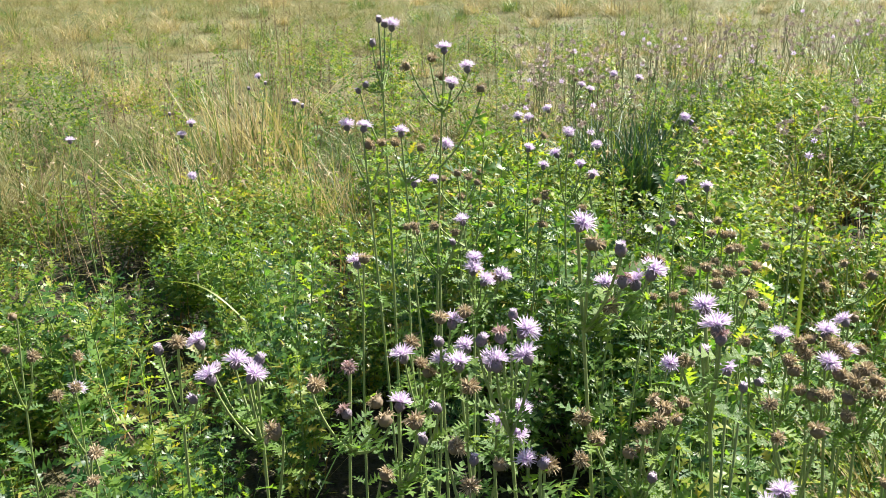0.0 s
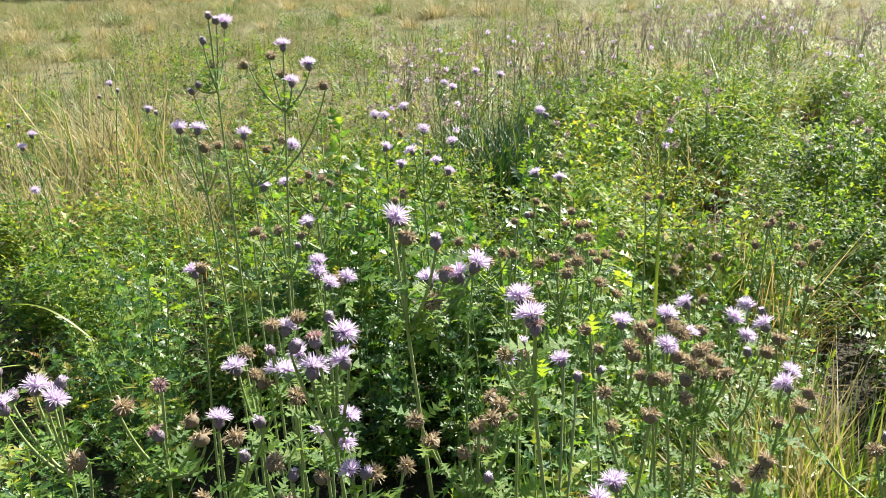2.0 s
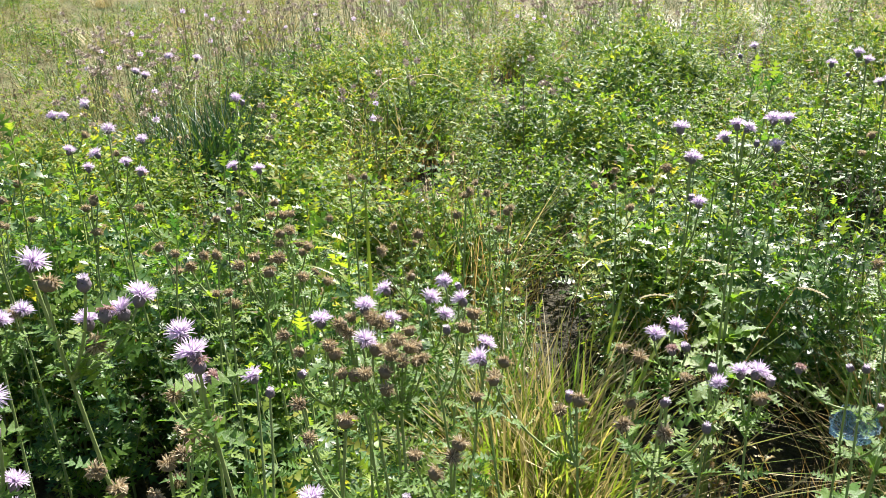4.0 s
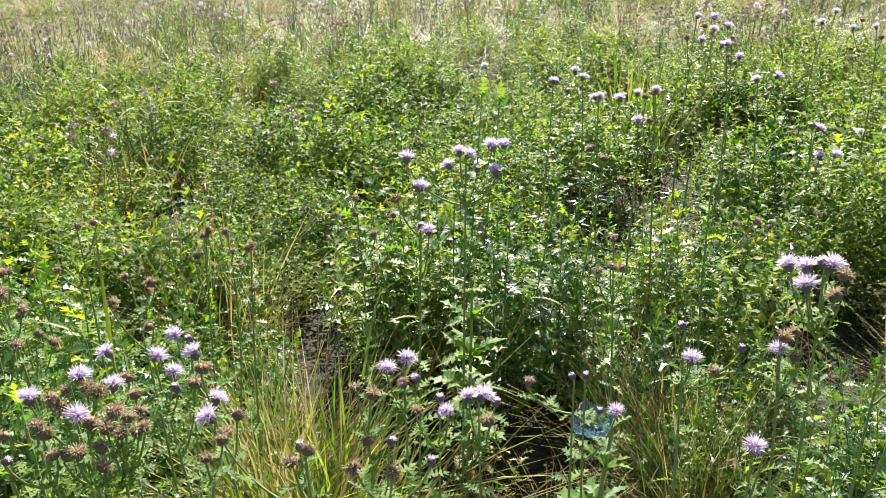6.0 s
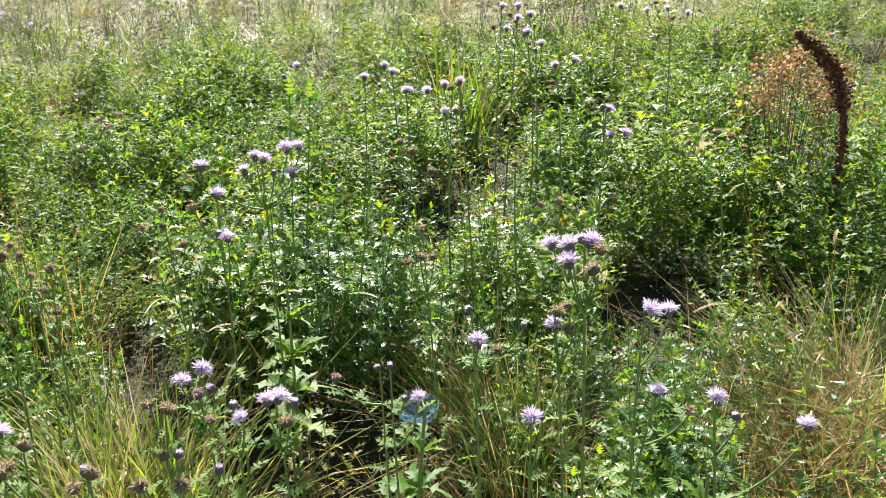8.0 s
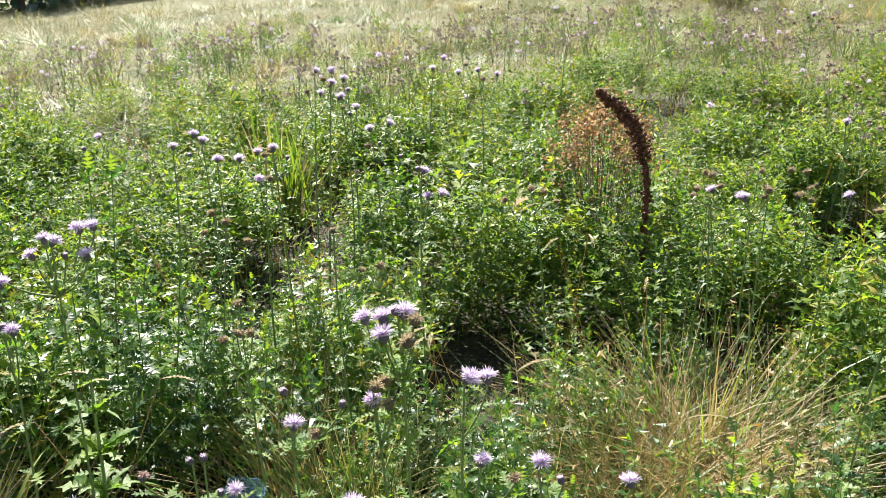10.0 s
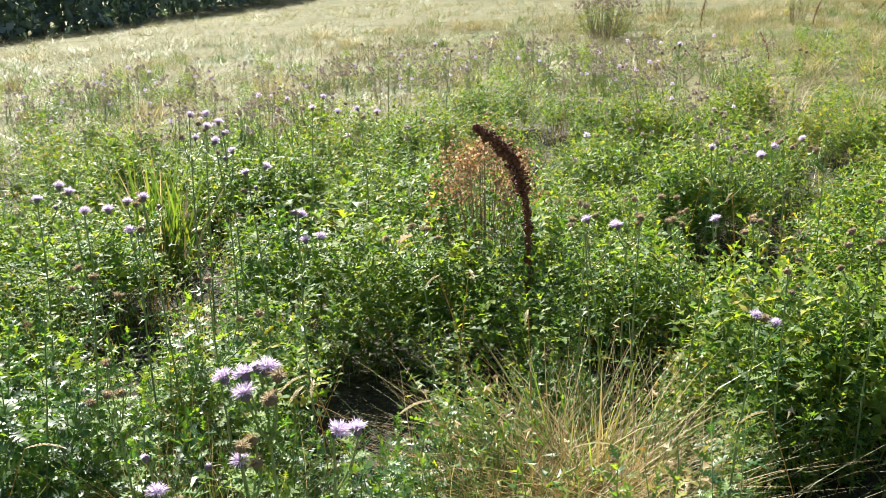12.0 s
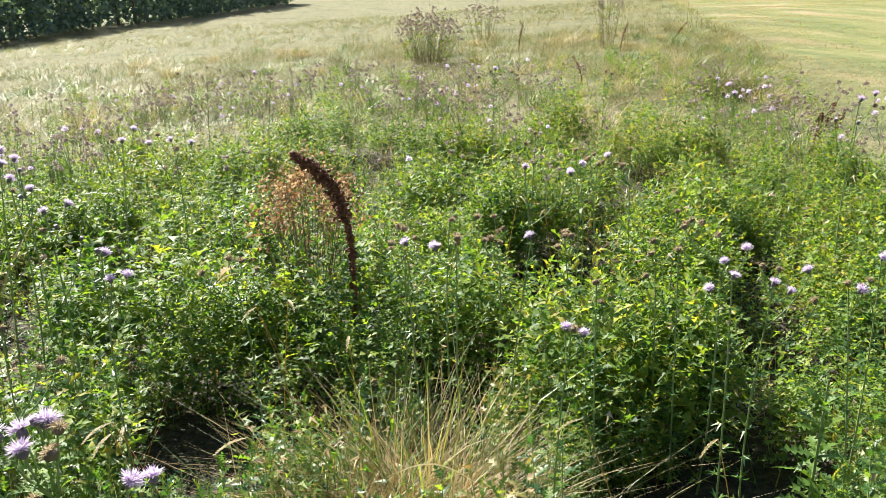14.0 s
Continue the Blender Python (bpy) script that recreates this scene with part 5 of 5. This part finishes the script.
# grass ears, drooping over the growth
def grass_ear(px, py, height, heading):
    e = new("grass_ear")
    e.location = (px, py, float(ground_z(px, py)))
    d = np.array([math.cos(heading), math.sin(heading), 0])
    top = d * height * 0.35 + np.array([0, 0, height])
    pts = arc((0, 0, 0), top, 0.12 * height, (0, 0), 9)
    part("stalk", mesh_of("stalk", *tube(pts, np.linspace(0.0014, 0.0009, 9), 4), TAN_GRASS), e)
    tip = arc(top, top + d * 0.06 + np.array([0, 0, -0.015]), 0.012, (0, 0), 7)
    out = []
    for i in range(60):
        k = i / 60 * 6
        j = min(int(k), 5)
        p = tip[j] + (tip[j + 1] - tip[j]) * (k - j)
        a = i * 2.4
        s = np.array([math.cos(a), math.sin(a), 0.2])
        w = 0.0055 * math.sin(math.pi * (0.12 + 0.8 * i / 60))
        out.append((np.array([p, p + s * w + d * 0.004, p + d * 0.009 + s * w * 0.4, p + d * 0.006]), np.array([(0, 1, 2), (0, 2, 3)])))
    part("ear", mesh_of("ear", *merge(out), BLEACHED), e, "bleached grass ear")
    tagged(e, "tall dry grass stalk with a drooping pale ear", "grass", "grass ears")


for gx, gy, gh, ga in ((2.9, 0.0, 0.72, 2.6), (3.0, 0.12, 0.7, 3.4), (2.85, -0.12, 0.66, 3.0), (3.05, -0.02, 0.74, 2.2), (2.35, 0.2, 0.7, 2.4), (2.42, 0.3, 0.66, 2.8), (2.2, -0.1, 0.68, 2.0),
                       (1.95, 1.3, 0.6, 5.4), (1.9, 1.18, 0.58, 5.8), (2.0, 1.1, 0.6, 5.2), (1.85, 1.35, 0.62, 0.3), (2.55, 0.4, 0.6, 3.2), (2.3, -0.75, 0.6, 1.9), (2.2, -0.95, 0.62, 2.2), (2.05, 0.95, 0.55, 2.0),
                       (3.6, -0.9, 0.75, 2.6), (3.4, -0.5, 0.75, 0.8), (3.9, -0.7, 0.72, 3.3), (4.1, -1.5, 0.8, 1.6), (4.6, -2.0, 0.8, 1.9), (3.1, 1.3, 0.7, 2.5), (3.3, 1.1, 0.72, 3.5)):
    grass_ear(gx, gy, gh, ga)

# ---- the curly dock and the dead rusty plant ----
def dock_plant(px, py, spine, label, fat=1.0, seeds=420):
    """A brown dock: bent stem, thick seed spike, a few withered side spikes. spine: points from the root up, relative."""
    e = new("dock_plant")
    e.location = (px, py, float(ground_z(px, py)))
    P = np.array(spine, float)
    t = np.linspace(0, len(P) - 1, 24)
    j = np.minimum(t.astype(int), len(P) - 2)
    k = (t - j)[:, None]
    C = P[j] + (P[j + 1] - P[j]) * k
    for _ in range(2):
        C[1:-1] = (C[:-2] + 2 * C[1:-1] + C[2:]) / 4
    part("stem", mesh_of("stem", *tube(C, np.linspace(0.007, 0.002, 24) * fat, 6), DOCK, True), e)

    def spike(name, line, n, r0, lab):
        out = []
        for i in range(n):
            q = rng.uniform(0, 1)
            f = q * (len(line) - 1)
            a = min(int(f), len(line) - 2)
            p = line[a] + (line[a + 1] - line[a]) * (f - a)
            d = rng.normal(0, 1, 3)
            d /= np.linalg.norm(d)
            clump = 0.6 + 0.4 * math.sin(q * 42)
            p = p + d * r0 * (1 - 0.6 * q ** 2) * clump * rng.uniform(0.3, 1)
            s = rng.uniform(0.0035, 0.0065) * fat
            b = np.cross(d, rng.normal(0, 1, 3))
            b /= np.linalg.norm(b)
            c = np.cross(d, b)
            out.append((np.array([p + b * s, p + c * s, p - b * s, p - c * s, p + d * s * 1.2, p - d * s]), np.array([(0, 1, 4), (1, 2, 4), (2, 3, 4), (3, 0, 4), (1, 0, 5), (2, 1, 5), (3, 2, 5), (0, 3, 5)])))
        part(name, mesh_of(name, *merge(out), DOCK), e, lab)

    spike("seed_spike", C[9:], seeds, 0.034 * fat, "dense reddish-brown seed spike")
    spike("lower_seed_whorl", C[3:10], seeds // 2, 0.022 * fat, "sparse brown seed whorls")
    for b in range(3):
        q = C[12 + b]
        d = rng.normal(0, 1, 3)
        line = arc(q, q + np.array([d[0] * 0.02, d[1] * 0.03, 0.03]) * fat, 0, (0, 0), 5)
        spike("side_spike", line, seeds // 9, 0.014 * fat, "short brown side spike")
    tagged(e, label, "dock", "docks")
    return e


dock_plant(3.66, -0.13, [(0, 0, 0), (0.0, -0.01, 0.35), (0.0, -0.01, 0.6), (0.0, 0.02, 0.7), (0.0, 0.04, 0.77), (0.0, 0.08, 0.83), (0.0, 0.13, 0.87), (0.0, 0.185, 0.905)], "bent reddish-brown dock stalk in dry seed", 1.2, 1100)


def dead_plant(px, py):
    """A withered plant: many thin stems under a dome of small papery flowers."""
    e = new("withered_plant")
    e.location = (px, py, float(ground_z(px, py)))
    stems, heads = [], []
    for i in range(50):
        a, q = rng.uniform(0, 6.28), rng.uniform(0, 1) ** 0.5
        top = np.array([math.cos(a) * q * 0.15, math.sin(a) * q * 0.18 + 0.04 * math.cos(3 * a), 0.74 - 0.16 * q * q + rng.normal(0, 0.045)])
        stems.append(tube(arc((top[0] * 0.2, top[1] * 0.2, 0), top, 0.05, (0, 0), 6), np.linspace(0.0025, 0.001, 6), 4))
        for _ in range(34):
            p = top + rng.normal(0, 0.026, 3)
            d = rng.normal(0, 1, 3)
            d /= np.linalg.norm(d)
            b = np.cross(d, rng.normal(0, 1, 3))
            b /= np.linalg.norm(b)
            c = np.cross(d, b)
            s = rng.uniform(0.0035, 0.0075)
            V = [p - d * s * 0.6] + [p + (b * math.cos(k) + c * math.sin(k)) * s + d * s * 0.3 * (k % 2) for k in np.linspace(0, 5.24, 6)]
            heads.append((np.array(V), np.array([(0, 1 + k, 1 + (k + 1) % 6) for k in range(6)])))
    part("stem_tuft", mesh_of("stem_tuft", *merge(stems), DRY_STEM), e, "thin brown dead stems")
    part("flower_dome", mesh_of("flower_dome", *merge(heads), RUST), e, "dry papery orange-brown flowers")
    out = []
    for i in range(26):
        v, f = LEAVES_MID[i % 2]
        a = rng.uniform(0, 6.28)
        out.append(((v * rng.uniform(0.04, 0.08)) @ turn(a, rng.normal(-0.4, 0.4)).T + (math.cos(a) * 0.08, math.sin(a) * 0.1, rng.uniform(0.2, 0.6)), f))
    part("foliage", mesh_of("foliage", *merge(out), RUST), e, "shrivelled orange-brown leaves")
    tagged(e, "dead rusty-brown bushy plant with papery flowers", "dead plant")


dead_plant(3.97, 0.02)
# docks and thistle bush by the mown strip
for dx, dy, h, fat in ((19.6, -4.4, 0.62, 1.3), (12.6, -3.7, 0.42, 1.0), (18.0, -6.1, 0.55, 1.2), (19.0, -7.6, 0.5, 1.2), (7.1, -3.95, 0.42, 1.4), (7.02, -3.86, 0.38, 1.4), (7.06, -4.04, 0.36, 1.3)):
    w = rng.normal(0, 0.12, 2)
    dock_plant(dx, dy, [(0, 0, 0), (w[0] * 0.2, w[1] * 0.2, h * 0.4), (w[0] * 0.6, w[1] * 0.6, h * 0.75), (w[0], w[1], h)], "upright brown dock stalk by the mown strip", fat, 160)


def seed_bush(px, py, radius, height, label, shoots, leaves):
    """A thistle gone to seed; its heads are single parts where there are few."""
    e = new("thistle_bush")
    e.location = (px, py, float(ground_z(px, py)))
    st, hd, lf = [], [], []
    tpl = fluff_ball(26, 0.022, 0.006, 8)
    one = mesh_of("seed_head", *tpl, SEED_FAR)
    for i in range(shoots):
        a, q = rng.uniform(0, 6.28), rng.uniform(0, 1) ** 0.5
        top = np.array([math.cos(a) * q * radius, math.sin(a) * q * radius, height * (1 - 0.3 * q * q) * rng.uniform(0.75, 1.08)])
        st.append(tube(arc((top[0] * 0.5, top[1] * 0.5, 0), top, 0, (0, 0), 5), np.linspace(0.005, 0.003, 5) * (0.8 if px > 12 else 0.5), 3))
        for _ in range(3):
            s, at = rng.uniform(0.9, 1.7) * (1.0 if px > 12 else 0.6), top + rng.normal(0, 0.05, 3)
            if shoots < 60:
                part("seed_head", one, e, "", Matrix.Translation(at) @ Matrix.Diagonal((s, s, s, 1)))
            else:
                hd.append((tpl[0] * s + at, tpl[1]))
        for _ in range(leaves):
            v, f = LEAVES_FAR[i % 3]
            lf.append(((v * rng.uniform(0.08, 0.15)) @ turn(rng.uniform(0, 6.28), rng.normal(0.3, 0.3)).T + top * (0.75, 0.75, rng.uniform(0.2, 0.85)), f))
    if hd:
        tagged(part("seed_head_mass", mesh_of("seed_head_mass", *merge(hd), SEED_FAR), e), "greyish-brown seed heads", kind="stuff")
        part("stem_tuft", mesh_of("stem_tuft", *merge(st), DRY_STEM), e)
    else:
        for q in st:
            part("stem", mesh_of("stem", *q, DRY_STEM), e)
    part("foliage", mesh_of("foliage", *merge(lf), LEAF_FAR), e)
    tagged(e, label, "thistle bush")


seed_bush(18.3, -2.3, 0.66, 0.98, "tall thistle bush gone to seed in straw grass", 110, 3)
seed_bush(23.0, -4.3, 0.6, 1.1, "smaller thistle bush gone to seed in straw grass", 40, 2)
seed_bush(19.8, -6.4, 0.32, 1.35, "sparse tall weed gone to seed by the mown strip", 26, 3)
seed_bush(9.9, -4.35, 0.22, 0.42, "low thistle gone to seed beside a straw tussock", 18, 2)
seed_bush(7.25, -3.9, 0.25, 0.5, "low thistle gone to seed beside docks", 9, 1)

# ---- crumpled plastic bag in the hollow ----
def litter():
    m, n, l = material("clear_blue_plastic")
    g = n.new("ShaderNodeBsdfPrincipled")
    g.inputs["Base Color"].default_value = (0.5, 0.68, 0.86, 1)
    g.inputs["Roughness"].default_value = 0.15
    t = n.new("ShaderNodeBsdfTransparent")
    t.inputs["Color"].default_value = (0.72, 0.87, 0.97, 1)
    nz = n.new("ShaderNodeTexNoise")
    nz.inputs["Scale"].default_value, nz.inputs["Detail"].default_value = 45, 4
    bp = n.new("ShaderNodeBump")
    bp.inputs["Strength"].default_value, bp.inputs["Distance"].default_value = 0.8, 0.008
    l.new(nz.outputs["Fac"], bp.inputs["Height"])
    l.new(bp.outputs["Normal"], g.inputs["Normal"])
    k = ramp(n, [(0.42, (0.12, 0.12, 0.12)), (0.66, (0.6, 0.6, 0.6))])
    l.new(nz.outputs["Fac"], k.inputs["Fac"])
    x = n.new("ShaderNodeMixShader")
    l.new(k.outputs["Color"], x.inputs["Fac"])
    l.new(t.outputs[0], x.inputs[1])
    l.new(g.outputs[0], x.inputs[2])
    o = n.new("ShaderNodeOutputMaterial")
    l.new(x.outputs[0], o.inputs["Surface"])
    # open crumpled tube, closed at its foot
    rings, around = 14, 40
    bm = bmesh.new()
    rows = []
    for i in range(rings + 1):
        t = i / rings
        row = []
        for k in range(around):
            a = 2 * math.pi * k / around
            d = Vector((math.cos(a), math.sin(a), 0))
            fold = 1 + 0.28 * noise.noise(Vector((d.x * 1.4, d.y * 1.4, t * 2.2))) + 0.2 * abs(noise.noise(Vector((d.x * 4, d.y * 4, t * 5))))
            q = 0.034 * min(1.0, 0.12 + (t * 2.2) ** 0.6) * fold * (1 + 0.12 * t)
            row.append(bm.verts.new((d.x * q * 0.8, d.y * q * 1.1, t * 0.085 + 0.012 * noise.noise(d * 2.0) * t)))
        rows.append(row)
    for i in range(rings):
        for k in range(around):
            bm.faces.new((rows[i][k], rows[i][(k + 1) % around], rows[i + 1][(k + 1) % around], rows[i + 1][k]))
    bm.faces.new(list(reversed(rows[0])))
    for f in bm.faces:
        f.smooth = True
    me = bpy.data.meshes.new("plastic_bag")
    bm.to_mesh(me)
    bm.free()
    me.materials.append(m)
    e = new("plastic_bag", me)
    return tagged(e, "crumpled clear blue plastic bag in the grass", "plastic bag")


bag = litter()
bag.matrix_basis = pose(2.08, 0.75, 0.3, 0, -38, 25)
tussock(2.05, 0.74, 120, 0.28, 0.12, TAN_GRASS, "matted dry grass under the plastic bag", 0.5, 0.005)

# ---- single broad grass blades and a curled dead leaf ----
def broad_blade(px, py, pz, length, heading, rise, mat, label):
    """One wide arching blade with a keel; px, py, pz is its middle."""
    d = np.array([math.cos(heading), math.sin(heading), 0.0])
    s = np.array([-d[1], d[0], 0.0])
    V = []
    for i in range(9):
        t = i / 8
        p = d * (t - 0.5) * length + np.array([0, 0, rise * (t - 0.5) * length + 0.18 * length * math.sin(math.pi * t)])
        w = 0.0038 * math.sin(math.pi * min(1, 0.2 + 0.8 * t)) ** 0.7
        V += [p - s * w + (0, 0, 0.002), p, p + s * w + (0, 0, 0.002)]
    F = []
    for i in range(8):
        for k in (0, 1):
            a = i * 3 + k
            F += [(a, a + 1, a + 4), (a, a + 4, a + 3)]
    e = new("arching_grass", mesh_of("arching_grass", np.array(V), np.array(F), mat, True))
    e.location = (px, py, pz)
    return tagged(e, label, "grass", "arching grass leaves")


for q in ((1.575, 1.656, 0.6, 0.2, 0.9, 1.3), (1.5, 1.75, 0.52, 0.22, 2.2, 0.3), (0.35, 2.3, 0.5, 0.2, 2.6, 0.5), (0.2, 2.15, 0.45, 0.18, 0.4, 0.2), (1.9, 1.2, 0.5, 0.16, 0.3, 0.9),
          (1.8, 1.05, 0.45, 0.22, 0.1, 0.6), (2.0, 1.35, 0.5, 0.2, 3.4, 0.4), (3.0, 3.3, 0.4, 0.3, 0.2, 0.3), (3.2, 3.2, 0.42, 0.3, 2.9, 0.2), (2.35, -0.25, 0.4, 0.24, 2.0, 0.4), (2.45, 0.02, 0.42, 0.2, 1.2, 0.8)):
    broad_blade(*q, LUSH if q[3] < 0.23 else BLEACHED, "broad pale grass blade arching over the thistles")


def dead_leaf(px, py, pz):
    v, f = leaf(4, 0.3, 0.5, 0.9, 77)
    e = new("dead_leaf", mesh_of("dead_leaf", v * 0.075, f, DRY_HEAD))
    e.matrix_basis = pose(px, py, pz, 20, 10, 110)
    tagged(e, "curled bleached dead leaf caught among thistles", "leaf")


dead_leaf(3.6, 0.27, 0.52)

# ---- hedge of trees behind the field ----
def hedge_tree(px, py, height, radius):
    e = new("hedge_tree")
    z = float(ground_z(px, py))
    e.location = (px, py, z)
    trunk = [tube(arc((0, 0, -0.1), (rng.normal(0, 0.2), rng.normal(0, 0.2), height * 0.7), 0, (0.1, 0.1), 7), np.linspace(0.16, 0.05, 7), 7)]
    for _ in range(5):
        a = rng.uniform(0, 6.28)
        h0 = height * rng.uniform(0.15, 0.5)
        trunk.append(tube(arc((0, 0, h0), (math.cos(a) * radius * 0.8, math.sin(a) * radius * 0.8, h0 + height * 0.3), 0.2, (0, 0), 5), np.linspace(0.06, 0.02, 5), 5))
    part("trunk", mesh_of("trunk", *merge(trunk), BARK, True), e)
    n = 1050
    d = rng.normal(0, 1, (n, 3))
    d /= np.linalg.norm(d, axis=1)[:, None]
    rr = radius * (0.55 + 0.45 * rng.uniform(0, 1, n) ** 0.5) * (1 + 0.3 * wave(d[:, 0] * 3, d[:, 2] * 4 + d[:, 1] * 3, 1.0, px))
    flat = d[:, :2] / (np.linalg.norm(d[:, :2], axis=1)[:, None] + 1e-6)
    wide = rr * np.sqrt(1 - 0.6 * np.clip(d[:, 2], 0, 1) ** 2)
    top = np.maximum(0.05, height * 0.48 + d[:, 2] * height * 0.54 * (0.8 + 0.2 * wave(d[:, 0], d[:, 1], 4.0)))
    C = np.concatenate([flat * wide[:, None], top[:, None]], 1)
    u = rng.normal(0, 1, (n, 3))
    u /= np.linalg.norm(u, axis=1)[:, None]
    w = np.cross(u, rng.normal(0, 1, (n, 3)))
    w /= np.linalg.norm(w, axis=1)[:, None]
    s = rng.uniform(0.16, 0.38, n)[:, None]
    V = np.stack([C - u * s, C + w * s * 0.5, C + u * s, C - w * s * 0.5], 1).reshape(-1, 3)
    q = np.arange(n)[:, None] * 4
    F = np.concatenate([q + (0, 1, 2), q + (0, 2, 3)])
    part("crown", mesh_of("crown", V, F, HEDGE), e)
    tagged(e, "dark shaded leafy tree in the hedge", "tree", "hedge trees")


hx = np.array([-20, 0.5, 17, 23, 28, 40, 57, 76.5, 88, 112, 135])
hy = np.array([34, 38, 29, 22.5, 19.5, 20, 20.5, 18, 13.5, 8, 2])
seg = np.concatenate([[0], np.cumsum(np.hypot(np.diff(hx), np.diff(hy)))])
for s in np.arange(0, seg[-1], 2.7):
    hedge_tree(float(np.interp(s, seg, hx)) + rng.normal(0, 0.2), float(np.interp(s, seg, hy)) + 1.5 + rng.normal(0, 0.3), rng.uniform(6, 9), rng.uniform(2.0, 3.0))

# ---- thistles gone to seed, standing in the growth ----
for sx, sy, sz in ((1.15, 1.70, 0.74), (1.13, 1.50, 0.74), (1.35, 1.64, 0.74), (1.29, 1.50, 0.74), (1.54, 1.69, 0.74), (1.14, 2.03, 0.74), (0.97, 2.09, 0.74), (1.01, 2.31, 0.74),
                   (1.44, 1.90, 0.74), (1.46, 1.38, 0.74), (1.74, 1.50, 0.74), (1.28, 2.05, 0.74), (1.71, 1.50, 0.72), (1.73, 1.40, 0.72), (2.56, 0.95, 0.72), (2.14, 0.74, 0.72),
                   (2.54, 0.60, 0.72), (1.97, 1.28, 0.72), (3.17, -0.42, 0.70), (3.11, -0.76, 0.70), (3.15, -0.25, 0.70), (3.00, -1.03, 0.70), (3.22, -1.18, 0.70), (3.07, 0.21, 0.70),
                   (3.33, -0.60, 0.70), (2.67, -0.71, 0.70), (4.06, -1.27, 0.70), (4.62, -1.02, 0.70)):
    n = int(rng.integers(3, 6))
    thistle(sx + rng.normal(0, 0.03), sy + rng.normal(0, 0.03), "s" * n, [tuple(np.array([sx, sy, sz]) + rng.normal(0, 0.032, 3)) for _ in range(n)])
